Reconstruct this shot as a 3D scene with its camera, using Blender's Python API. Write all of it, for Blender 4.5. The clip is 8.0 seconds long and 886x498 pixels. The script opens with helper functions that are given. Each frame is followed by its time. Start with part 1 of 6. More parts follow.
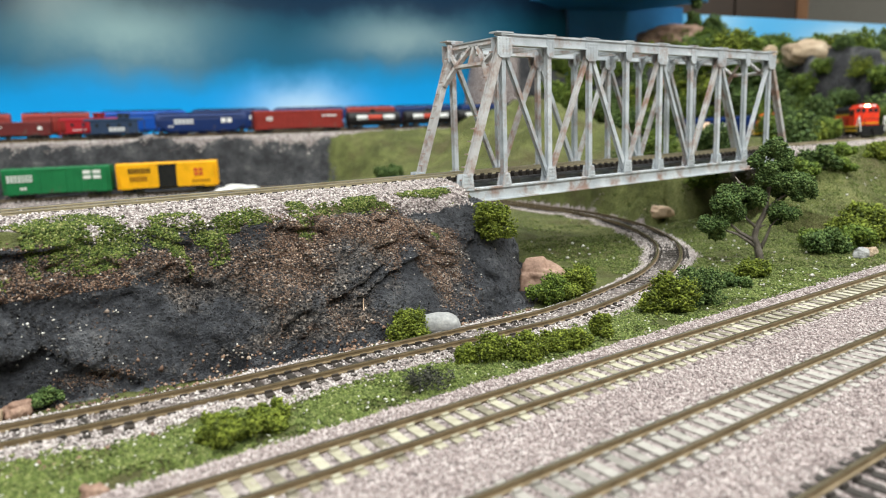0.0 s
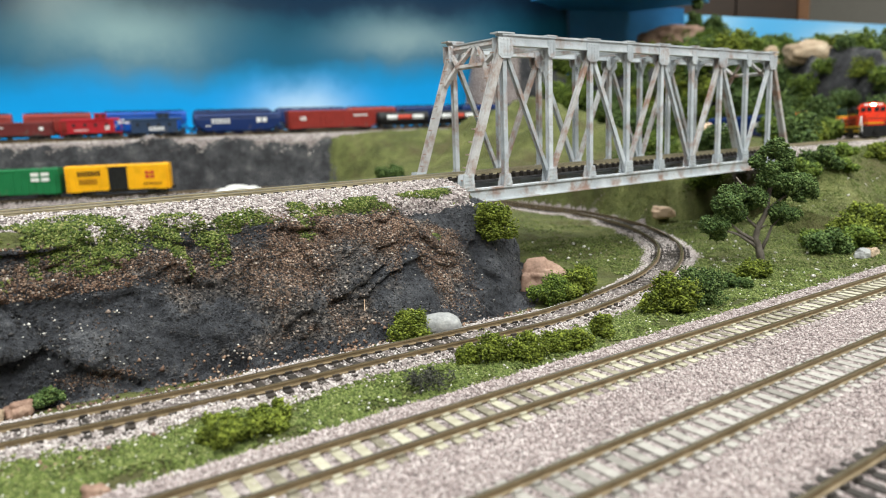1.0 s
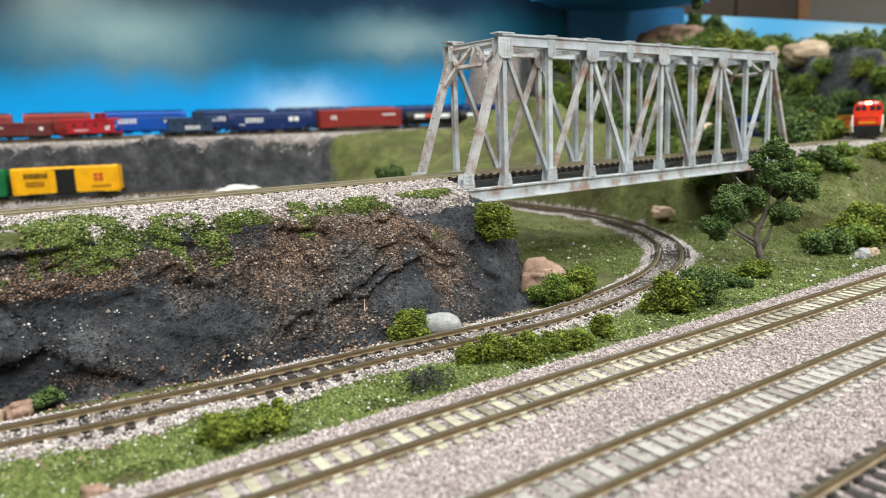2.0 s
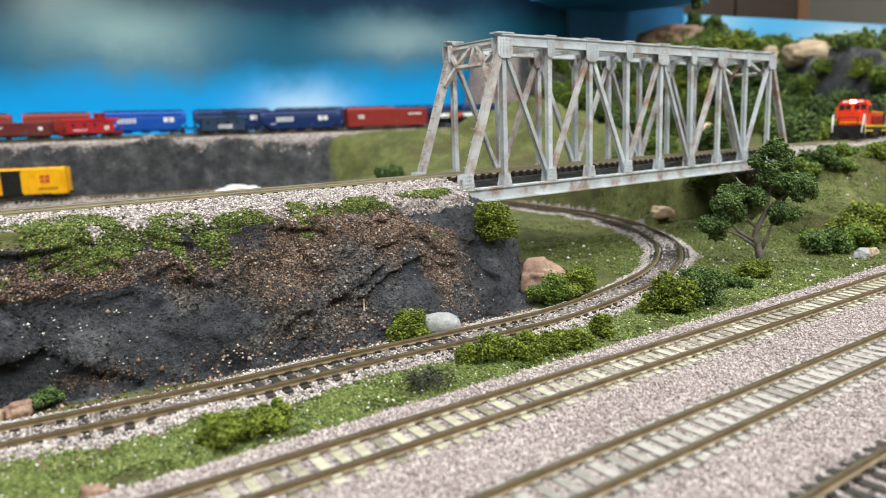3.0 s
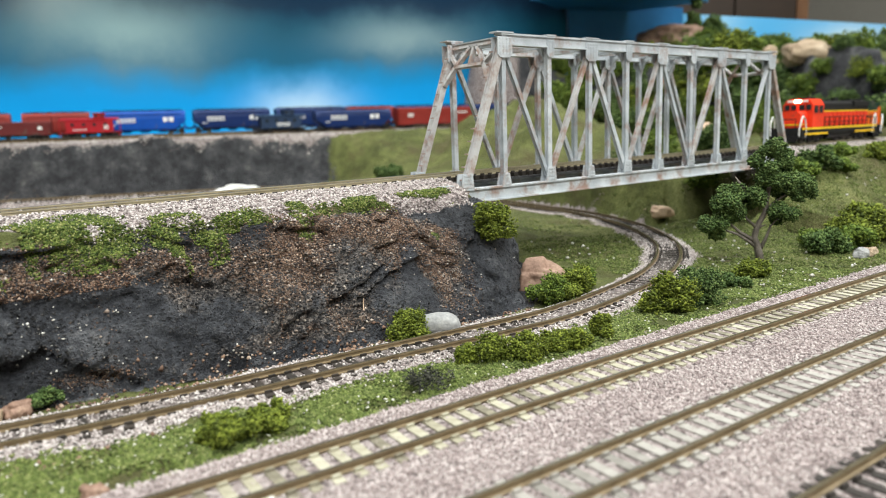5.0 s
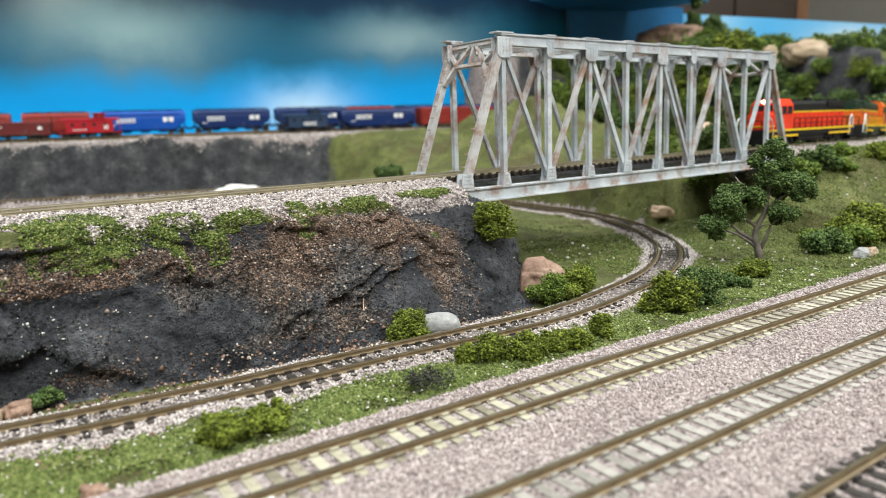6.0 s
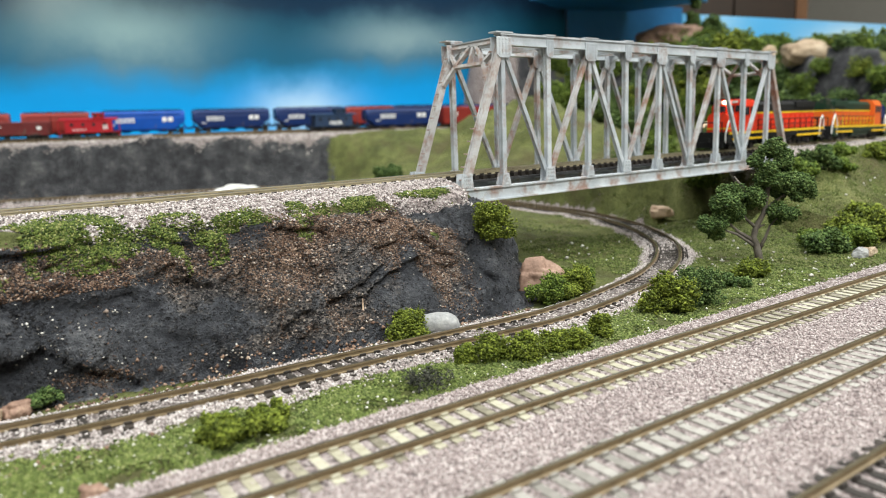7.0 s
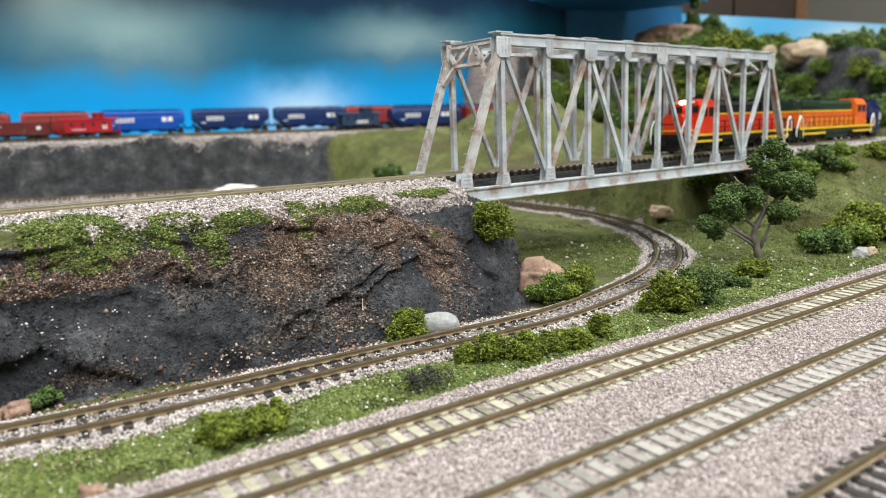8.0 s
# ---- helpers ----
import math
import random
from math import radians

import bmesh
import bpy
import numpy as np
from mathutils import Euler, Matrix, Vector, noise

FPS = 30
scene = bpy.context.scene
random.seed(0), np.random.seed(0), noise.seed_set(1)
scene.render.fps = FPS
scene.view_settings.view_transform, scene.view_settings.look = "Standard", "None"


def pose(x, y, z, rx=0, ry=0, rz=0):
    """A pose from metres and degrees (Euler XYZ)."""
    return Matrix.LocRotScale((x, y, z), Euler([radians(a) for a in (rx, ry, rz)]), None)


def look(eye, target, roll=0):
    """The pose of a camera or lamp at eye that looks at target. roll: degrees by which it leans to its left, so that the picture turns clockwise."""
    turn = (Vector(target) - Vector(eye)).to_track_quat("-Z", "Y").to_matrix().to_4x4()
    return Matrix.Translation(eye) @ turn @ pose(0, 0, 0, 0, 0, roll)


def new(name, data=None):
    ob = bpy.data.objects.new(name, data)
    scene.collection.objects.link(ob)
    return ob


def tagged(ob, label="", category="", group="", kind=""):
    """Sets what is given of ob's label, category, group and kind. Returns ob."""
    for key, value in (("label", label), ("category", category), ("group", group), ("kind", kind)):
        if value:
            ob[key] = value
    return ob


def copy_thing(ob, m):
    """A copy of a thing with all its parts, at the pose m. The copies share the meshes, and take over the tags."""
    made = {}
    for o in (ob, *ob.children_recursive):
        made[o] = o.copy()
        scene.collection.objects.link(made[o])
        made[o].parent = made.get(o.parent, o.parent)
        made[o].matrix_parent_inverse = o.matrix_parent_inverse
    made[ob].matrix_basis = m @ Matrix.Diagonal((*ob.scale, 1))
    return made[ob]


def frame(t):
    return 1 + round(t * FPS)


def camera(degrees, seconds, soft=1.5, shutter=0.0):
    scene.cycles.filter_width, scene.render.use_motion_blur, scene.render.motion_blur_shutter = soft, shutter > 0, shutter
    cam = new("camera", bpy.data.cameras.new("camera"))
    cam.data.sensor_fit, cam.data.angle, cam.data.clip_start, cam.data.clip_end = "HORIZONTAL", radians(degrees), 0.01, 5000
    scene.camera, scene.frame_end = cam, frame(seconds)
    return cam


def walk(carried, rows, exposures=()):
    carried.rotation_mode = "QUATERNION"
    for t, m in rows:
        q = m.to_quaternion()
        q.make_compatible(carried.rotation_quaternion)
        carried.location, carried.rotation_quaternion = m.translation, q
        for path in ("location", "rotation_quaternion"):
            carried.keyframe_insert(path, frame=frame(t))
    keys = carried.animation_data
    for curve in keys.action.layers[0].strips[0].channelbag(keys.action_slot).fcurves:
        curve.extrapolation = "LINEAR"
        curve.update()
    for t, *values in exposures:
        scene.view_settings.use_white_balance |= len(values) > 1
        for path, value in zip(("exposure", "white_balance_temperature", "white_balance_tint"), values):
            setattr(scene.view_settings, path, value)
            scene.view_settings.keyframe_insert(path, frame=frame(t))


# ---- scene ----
EYE = Vector((-0.1608, -0.2022, 0.0232))
YAW, PITCH, ROLL = 52.668, -9.833, -2.057


def aim(dyaw=0.0, dpitch=0.0):
    a, b = radians(YAW + dyaw), radians(PITCH + dpitch)
    way = Vector((math.cos(a) * math.cos(b), math.sin(a) * math.cos(b), math.sin(b)))
    return look(EYE, EYE + way, ROLL)


cam = camera(64.87, 8.0, soft=0.8)
cam.data.dof.use_dof, cam.data.dof.focus_distance, cam.data.dof.aperture_fstop = True, 0.218, 18.0
walk(cam, [(0, aim()), (0.5, aim(0.05)), (1.0, aim(0.08, 0.04)), (1.6, aim(0.08, 0.04)), (3.0, aim(0.04, 0.03)),
           (3.6, aim(0, 0)), (6.0, aim(0, 0)), (6.6, aim(-0.03, 0)), (8.0, aim(-0.07, -0.02))])

# ---- light: a room with tube lamps under its ceiling ----
ROOM = (-2.6, 3.4, -2.4, 3.0, -1.05, 1.65)  # x, x, y, y, floor, ceiling
world = bpy.data.worlds.new("world")
scene.world = world
world.use_nodes = True
world.node_tree.nodes["Background"].inputs["Color"].default_value = (0.9, 0.95, 1.0, 1)
world.node_tree.nodes["Background"].inputs["Strength"].default_value = 0.25
scene.view_settings.exposure = 0.07
for lx, ly, power in ((-1.1, -1.35, 34), (0.3, -1.4, 36), (-0.5, -0.35, 20), (1.1, -0.4, 22), (-0.3, 0.5, 12), (1.0, 0.5, 12)):
    lamp = bpy.data.lights.new("ceiling_lamp", "AREA")
    lamp.shape, lamp.size, lamp.size_y, lamp.energy, lamp.color = "RECTANGLE", 1.2, 0.55, power, (0.965, 1.0, 0.965)
    new("ceiling_lamp", lamp).matrix_world = pose(lx, ly, ROOM[5] - 0.07)


# ---- materials ----
def hexcol(r, g, b):
    return (r, g, b, 1)


class Nodes:
    """A small writer of node trees."""

    def __init__(self, name):
        self.m = bpy.data.materials.new(name)
        self.m.use_nodes = True
        self.t = self.m.node_tree
        self.b = self.t.nodes["Principled BSDF"]

    def add(self, kind, **values):
        n = self.t.nodes.new(kind)
        for k, v in values.items():
            n.inputs[k.replace("_", " ")].default_value = v
        return n

    def link(self, a, b):
        self.t.links.new(a, b)

    def coords(self):
        return self.add("ShaderNodeTexCoord").outputs["Object"]

    def noise(self, scale, detail=4.0, rough=0.6):
        n = self.add("ShaderNodeTexNoise", Scale=scale, Detail=detail, Roughness=rough)
        self.link(self.coords(), n.inputs["Vector"])
        return n.outputs["Fac"]

    def cells(self, scale):
        n = self.add("ShaderNodeTexVoronoi", Scale=scale)
        self.link(self.coords(), n.inputs["Vector"])
        return n

    def ramp(self, fac, stops):
        n = self.t.nodes.new("ShaderNodeValToRGB")
        e = n.color_ramp.elements
        while len(e) < len(stops):
            e.new(0.5)
        for k, (at, col) in enumerate(stops):
            e[k].position, e[k].color = at, col
        self.link(fac, n.inputs["Fac"])
        return n.outputs["Color"]

    def mix(self, fac, a, b, how="MIX"):
        n = self.t.nodes.new("ShaderNodeMix")
        n.data_type, n.blend_type = "RGBA", how
        for sock, v in ((n.inputs[0], fac), (n.inputs[6], a), (n.inputs[7], b)):
            if isinstance(v, (int, float, tuple)):
                sock.default_value = v
            else:
                self.link(v, sock)
        return n.outputs[2]

    def math(self, how, a, b=0.0, clamp=False):
        n = self.t.nodes.new("ShaderNodeMath")
        n.operation, n.use_clamp = how, clamp
        for sock, v in ((n.inputs[0], a), (n.inputs[1], b)):
            if isinstance(v, (int, float)):
                sock.default_value = v
            else:
                self.link(v, sock)
        return n.outputs[0]

    def attr(self, name):
        n = self.t.nodes.new("ShaderNodeAttribute")
        n.attribute_name = name
        return n.outputs["Fac"]

    def bump(self, height, distance, strength=1.0):
        n = self.add("ShaderNodeBump", Distance=distance, Strength=strength)
        self.link(height, n.inputs["Height"])
        self.link(n.outputs["Normal"], self.b.inputs["Normal"])

    def done(self, color, rough=0.7, metal=0.0, spec=0.5):
        for key, v in (("Base Color", color), ("Roughness", rough), ("Metallic", metal), ("Specular IOR Level", spec)):
            if isinstance(v, (int, float, tuple)):
                self.b.inputs[key].default_value = v
            else:
                self.link(v, self.b.inputs[key])
        return self.m


def varied(name, stops, scale=300, rough=0.7, metal=0.0, bump=0.0002, fine=2500, dirt=None, spec=0.5, per_object=0.0, per_island=0.0):
    """A surface whose colour wanders between stops, with a fine grain and a little relief."""
    n = Nodes(name)
    fac = n.noise(scale, 5)
    grain = n.noise(fine, 2)
    v = n.math("ADD", n.math("MULTIPLY", fac, 0.7), n.math("MULTIPLY", grain, 0.3))
    if per_object:
        rnd = n.t.nodes.new("ShaderNodeObjectInfo").outputs["Random"]
        v = n.math("ADD", v, n.math("MULTIPLY", n.math("SUBTRACT", rnd, 0.5), per_object))
    if per_island:
        rnd = n.t.nodes.new("ShaderNodeNewGeometry").outputs["Random Per Island"]
        v = n.math("ADD", v, n.math("MULTIPLY", n.math("SUBTRACT", rnd, 0.5), per_island))
    col = n.ramp(v, [(0.3 + 0.4 * k / max(1, len(stops) - 1), hexcol(*c)) for k, c in enumerate(stops)])
    if dirt:
        dcol, amount, dscale = dirt
        mask = n.ramp(n.noise(dscale, 6, 0.7), [(0.62 - amount, (0, 0, 0, 1)), (0.72 - amount * 0.6, (1, 1, 1, 1))])
        col = n.mix(mask, col, hexcol(*dcol))
    if bump:
        n.bump(v, bump)
    return n.done(col, rough, metal, spec)


M = {}
M["bridge"] = varied("grey_bridge_paint", [(0.33, 0.365, 0.40), (0.47, 0.505, 0.545), (0.62, 0.65, 0.68)], 120, 0.42, 0.0, 0.00008, 3000,
                     dirt=((0.33, 0.23, 0.195), 0.115, 80), per_object=0.15)
M["bridge_rusty"] = varied("rust_streaked_bridge_paint", [(0.38, 0.38, 0.39), (0.50, 0.49, 0.49), (0.60, 0.61, 0.63)], 90, 0.5, 0.0, 0.00008, 3000,
                           dirt=((0.31, 0.195, 0.15), 0.15, 120), per_object=0.2)
M["rust"] = varied("rusty_stain", [(0.30, 0.20, 0.17), (0.42, 0.34, 0.31)], 300, 0.7, 0, 0.0001)
M["rail"] = varied("brown_rail_side", [(0.13, 0.09, 0.05), (0.20, 0.145, 0.08), (0.27, 0.20, 0.12)], 200, 0.5, 0.1, 0.00004, 2500)
# brass rail of the upper line, its reflected highlight put into the paler colour
M["rail_highlit"] = varied("brass_rail_with_highlight", [(0.34, 0.29, 0.19), (0.48, 0.42, 0.29), (0.58, 0.52, 0.38)], 120, 0.32, 0.4, 0.00003, 2500)
M["rail_top"] = varied("polished_rail_head", [(0.42, 0.35, 0.23), (0.62, 0.55, 0.40)], 150, 0.22, 0.9, 0.00002, 2500)
M["tie"] = varied("brown_black_tie", [(0.014, 0.011, 0.009), (0.04, 0.03, 0.024)], 500, 0.6, 0, 0.0001, per_object=0.3)
M["tie_dusty"] = varied("dusty_olive_tie", [(0.15, 0.132, 0.095), (0.30, 0.275, 0.20), (0.42, 0.395, 0.305)], 400, 0.7, 0, 0.0001, per_object=0.4)
M["tie_grey"] = varied("grey_dusty_tie", [(0.20, 0.185, 0.165), (0.29, 0.27, 0.245), (0.37, 0.35, 0.32)], 400, 0.7, 0, 0.0001, per_object=0.4)
# near-black colour standing for the shade between the bridge's open ties
M["deck"] = varied("dark_gap_shade", [(0.02, 0.02, 0.022), (0.05, 0.05, 0.052)], 300, 0.55, 0, 0.0001)
M["black"] = varied("black_plastic", [(0.006, 0.006, 0.007), (0.018, 0.018, 0.018)], 300, 0.5, 0, 0.00005, spec=0.25)
M["wall"] = varied("room_wall_paint", [(0.28, 0.265, 0.235), (0.35, 0.33, 0.295)], 3, 0.8, 0, 0.0, 60)
M["ceiling"] = varied("white_ceiling", [(0.7, 0.7, 0.68), (0.8, 0.8, 0.78)], 3, 0.9, 0, 0.0, 60)
M["floor"] = varied("grey_floor", [(0.2, 0.19, 0.18), (0.3, 0.29, 0.27)], 4, 0.6, 0, 0.0, 60)
M["wood"] = varied("brown_wood", [(0.10, 0.045, 0.02), (0.19, 0.09, 0.04)], 12, 0.4, 0, 0.0, 120)
M["dark_wood"] = varied("dark_brown_wood", [(0.016, 0.008, 0.004), (0.036, 0.017, 0.008)], 12, 0.45, 0, 0.0, 120)
M["fascia"] = varied("blue_paint_board", [(0.010, 0.13, 0.34), (0.02, 0.20, 0.48)], 6, 0.5, 0, 0.0, 60)


def backdrop_material(name, clouds, dark_top):
    """Hand-sprayed sky: bright blue below, with dark_top a teal band above and near black at the top; soft white cloud
    puffs (along, height, widths, strength, colour).
    """
    n = Nodes(name)
    sep = n.add("ShaderNodeSeparateXYZ")
    n.link(n.coords(), sep.inputs[0])
    along = n.math("ADD", n.math("MULTIPLY", sep.outputs["X"], RHX), n.math("MULTIPLY", sep.outputs["Y"], RHY))
    big = n.noise(9.0, 5, 0.6)
    z = n.math("ADD", sep.outputs["Z"], n.math("MULTIPLY", n.math("SUBTRACT", big, 0.5), 0.06))
    if dark_top:
        stops = [(0.0, (0.002, 0.36, 0.82, 1)), (0.25, (0.002, 0.28, 0.66, 1)), (0.32, (0.002, 0.21, 0.46, 1)), (0.38, (0.005, 0.105, 0.20, 1)), (0.52, (0.005, 0.078, 0.14, 1)), (0.62, (0.004, 0.025, 0.06, 1))]
    else:
        stops = [(0.0, (0.03, 0.33, 0.75, 1)), (0.6, (0.10, 0.42, 0.78, 1))]
    col = n.ramp(n.math("MULTIPLY", z, 3.0), stops)
    for a, h, wa, wh, k, c in clouds:
        da = n.math("DIVIDE", n.math("SUBTRACT", along, a), wa)
        dh = n.math("DIVIDE", n.math("SUBTRACT", z, h), wh)
        r2 = n.math("ADD", n.math("MULTIPLY", da, da), n.math("MULTIPLY", dh, dh))
        puff = n.math("MULTIPLY", n.math("POWER", 2.718, n.math("MULTIPLY", r2, -1.0)), n.math("ADD", n.math("MULTIPLY", big, 0.8 * k), 0.6 * k))
        col = n.mix(n.math("MINIMUM", puff, 0.95), col, c)
    return n.done(col, 0.8, 0, 0.15)


RHX, RHY = 0.7951, -0.6065
M["sky"] = backdrop_material("painted_blue_teal_sky", [(-0.205, 0.060, 0.060, 0.030, 0.62, (0.70, 0.85, 0.92, 1)), (-0.43, 0.165, 0.11, 0.045, 0.75, (0.30, 0.44, 0.45, 1)),
                                                   (-0.055, 0.155, 0.09, 0.030, 0.7, (0.30, 0.42, 0.44, 1)), (-0.50, 0.21, 0.05, 0.03, 0.4, (0.4, 0.5, 0.5, 1))], True)
M["sky_pale"] = backdrop_material("painted_pale_sky", [(0.86, 0.16, 0.12, 0.04, 0.9, (0.75, 0.85, 0.9, 1)), (0.5, 0.19, 0.06, 0.03, 0.4, (0.6, 0.8, 0.9, 1))], False)

# ---- small mesh tools ----
UP = Vector((0, 0, 1))


def part(name, bm, material, parent=None, label="", smooth=False):
    me = bpy.data.meshes.new(name)
    bm.normal_update()
    bm.to_mesh(me)
    bm.free()
    me.materials.append(material)
    if smooth:
        me.shade_smooth()
    ob = new(name, me)
    ob.parent = parent
    if label:
        ob["label"] = label
    return ob


def box(bm, c, s, m=None, taper=1.0):
    """A box of size s at centre c; taper narrows its top."""
    vs = []
    for k in (-0.5, 0.5):
        w = taper if k > 0 else 1.0
        for i, j in ((-0.5, -0.5), (0.5, -0.5), (0.5, 0.5), (-0.5, 0.5)):
            p = Vector((c[0] + i * s[0] * w, c[1] + j * s[1] * w, c[2] + k * s[2]))
            vs.append(bm.verts.new(m @ p if m else p))
    for f in ((3, 2, 1, 0), (4, 5, 6, 7), (0, 1, 5, 4), (1, 2, 6, 5), (2, 3, 7, 6), (3, 0, 4, 7)):
        bm.faces.new([vs[i] for i in f])
    return bm


def boxes(*items):
    bm = bmesh.new()
    for c, s in items:
        box(bm, c, s)
    return bm


def bar(bm, a, b, w, h, side=None):
    """A straight bar from a to b: w across (along side), h in the other way."""
    a, b = Vector(a), Vector(b)
    d = (b - a).normalized()
    s = Vector(side) if side else (UP.cross(d) if abs(d.z) < 0.99 else Vector((0, 1, 0)))
    s = (s - d * s.dot(d)).normalized()
    n = d.cross(s)
    m = Matrix((s, n, d)).transposed().to_4x4()
    m.translation = (a + b) / 2
    return box(bm, (0, 0, 0), (w, h, (b - a).length), m)


def tube(bm, pts, r, seg=6, r_end=None):
    """A round tube along points, tapering to r_end."""
    rings = []
    n = len(pts)
    for i, p in enumerate(pts):
        p = Vector(p)
        d = (Vector(pts[min(i + 1, n - 1)]) - Vector(pts[max(i - 1, 0)])).normalized()
        a = d.orthogonal().normalized()
        b = d.cross(a)
        rr = r if r_end is None else r + (r_end - r) * i / (n - 1)
        rings.append([bm.verts.new(p + rr * (a * math.cos(2 * math.pi * k / seg) + b * math.sin(2 * math.pi * k / seg))) for k in range(seg)])
    for q, w in zip(rings, rings[1:]):
        best = min(range(seg), key=lambda o: sum((q[k].co - w[(k + o) % seg].co).length for k in range(seg)))
        for k in range(seg):
            bm.faces.new((q[k], q[(k + 1) % seg], w[(k + 1 + best) % seg], w[(k + best) % seg]))
    bm.faces.new(rings[0][::-1])
    bm.faces.new(rings[-1])
    return bm


def disc(bm, c, axis, r, depth, seg=16):
    c, axis = Vector(c), Vector(axis).normalized()
    return tube(bm, [c - axis * depth / 2, c + axis * depth / 2], r, seg)


def extrude_profile(bm, prof, a, b, m=None):
    """Closed profile (y, z), swept along x from a to b."""
    rows = []
    for x in (a, b):
        rows.append([bm.verts.new((m @ Vector((x, y, z))) if m else (x, y, z)) for y, z in prof])
    n = len(prof)
    for k in range(n):
        bm.faces.new((rows[0][k], rows[1][k], rows[1][(k + 1) % n], rows[0][(k + 1) % n]))
    bm.faces.new(rows[0])
    bm.faces.new(rows[1][::-1])
    return bm


def mesh_of(name, verts, faces, material, parent=None, smooth=False):
    me = bpy.data.meshes.new(name)
    me.from_pydata(verts, [], faces)
    me.materials.append(material)
    if smooth:
        me.shade_smooth()
    ob = new(name, me)
    ob.parent = parent
    return ob


# ---- the lines of the railway, in plan ----
RAIL_UP, RAIL_LOW, YC = 0.0058, -0.0341, 0.0152
X0, R0 = 0.345, 0.28         # where the upper line begins to curve, and its radius
PHI = -0.0532                # direction of the front tracks


def upper(s):
    """Upper line, s metres from the start of its curve, positive round the curve: place and heading."""
    if s < 0:
        return Vector((X0 + s, YC, RAIL_UP)), 0.0
    a = s / R0
    return Vector((X0 + R0 * math.sin(a), YC + R0 - R0 * math.cos(a), RAIL_UP - 0.02 * max(0.0, s - 0.01))), a


def smooth_line(pts, step=0.002):
    """Catmull-Rom through pts, resampled evenly."""
    P = [Vector(p) for p in pts]
    P = [2 * P[0] - P[1]] + P + [2 * P[-1] - P[-2]]
    out = []
    for i in range(1, len(P) - 2):
        for k in range(40):
            t = k / 40
            out.append(0.5 * (2 * P[i] + (P[i + 1] - P[i - 1]) * t + (2 * P[i - 1] - 5 * P[i] + 4 * P[i + 1] - P[i + 2]) * t * t
                              + (3 * P[i] - P[i - 1] - 3 * P[i + 1] + P[i + 2]) * t ** 3))
    out.append(P[-2])
    d = np.array([tuple(p) for p in out])
    s = np.concatenate(([0], np.cumsum(np.linalg.norm(np.diff(d, axis=0), axis=1))))
    ss = np.arange(0, s[-1], step)
    return np.stack([np.interp(ss, s, d[:, k]) for k in range(3)], 1)


LOW = smooth_line([(-0.36, -0.012, RAIL_LOW), (-0.25, -0.028, RAIL_LOW), (-0.15, -0.0425, RAIL_LOW), (-0.111, -0.048, RAIL_LOW), (-0.068, -0.0512, RAIL_LOW),
                   (-0.026, -0.0555, RAIL_LOW), (-0.002, -0.056, RAIL_LOW), (0.033, -0.0505, RAIL_LOW), (0.069, -0.040, RAIL_LOW), (0.103, -0.0215, RAIL_LOW),
                   (0.131, 0.002, RAIL_LOW), (0.164, 0.046, RAIL_LOW), (0.187, 0.10, RAIL_LOW), (0.198, 0.16, RAIL_LOW), (0.203, 0.23, -0.033), (0.198, 0.32, -0.031),
                   (0.172, 0.40, -0.029), (0.135, 0.447, -0.028), (0.098, 0.4696, -0.028), (0.0412, 0.4975, -0.028), (-0.0939, 0.5555, -0.028), (-0.30, 0.647, -0.028), (-0.62, 0.79, -0.028)])
UPPER = np.array([tuple(upper(s)[0]) for s in np.arange(-0.75, 0.80, 0.002)])
FH, RH = Vector((0.6065, 0.7951, 0)), Vector((0.7951, -0.6065, 0))


def plan(t, a, z=0.0):
    """A place t ahead of and a to the right of the near table edge's middle."""
    return Vector((EYE.x, EYE.y, 0)) + FH * float(t) + RH * float(a) + Vector((0, 0, z))


def back_line(t0, a):
    return plan(t0 + 0.47 * a, a)


BACK_Z = 0.0245
BACK = {k: np.array([tuple(back_line(t0, a) + Vector((0, 0, BACK_Z + 0.058 * (t0 - 0.935)))) for a in np.arange(-0.80, 0.19, 0.002)]) for k, t0 in (("m", 0.935), ("c", 0.968), ("h", 1.003))}
FN = Vector((-math.sin(PHI), math.cos(PHI), 0))
FD = Vector((math.cos(PHI), math.sin(PHI), 0))
FORE = [np.array([tuple(FN * o + FD * float(s) + Vector((0, 0, RAIL_LOW))) for s in np.arange(-0.42, 0.75, 0.002)]) for o in (-0.1007, -0.1333, -0.1643)]


# ---- terrain: one sheet ----
def hash3(ix, iy, iz):
    h = (ix * 374761393 + iy * 668265263 + iz * 2147483647) & 0xFFFFFFFF
    h = ((h ^ (h >> 13)) * 1274126177) & 0xFFFFFFFF
    return ((h ^ (h >> 16)) & 0xFFFF) / 65535.0


def vnoise(x, y, z=0.0):
    """Smooth value noise on arrays, 0 to 1."""
    x, y, z = np.broadcast_arrays(np.asarray(x, float), np.asarray(y, float), np.asarray(z, float))
    ix, iy, iz = (np.floor(v).astype(np.int64) for v in (x, y, z))
    fx, fy, fz = x - ix, y - iy, z - iz
    fx, fy, fz = (v * v * (3 - 2 * v) for v in (fx, fy, fz))
    out = 0
    for a in (0, 1):
        for b in (0, 1):
            for c in (0, 1):
                w = (fx if a else 1 - fx) * (fy if b else 1 - fy) * (fz if c else 1 - fz)
                out = out + w * hash3(ix + a, iy + b, iz + c)
    return out


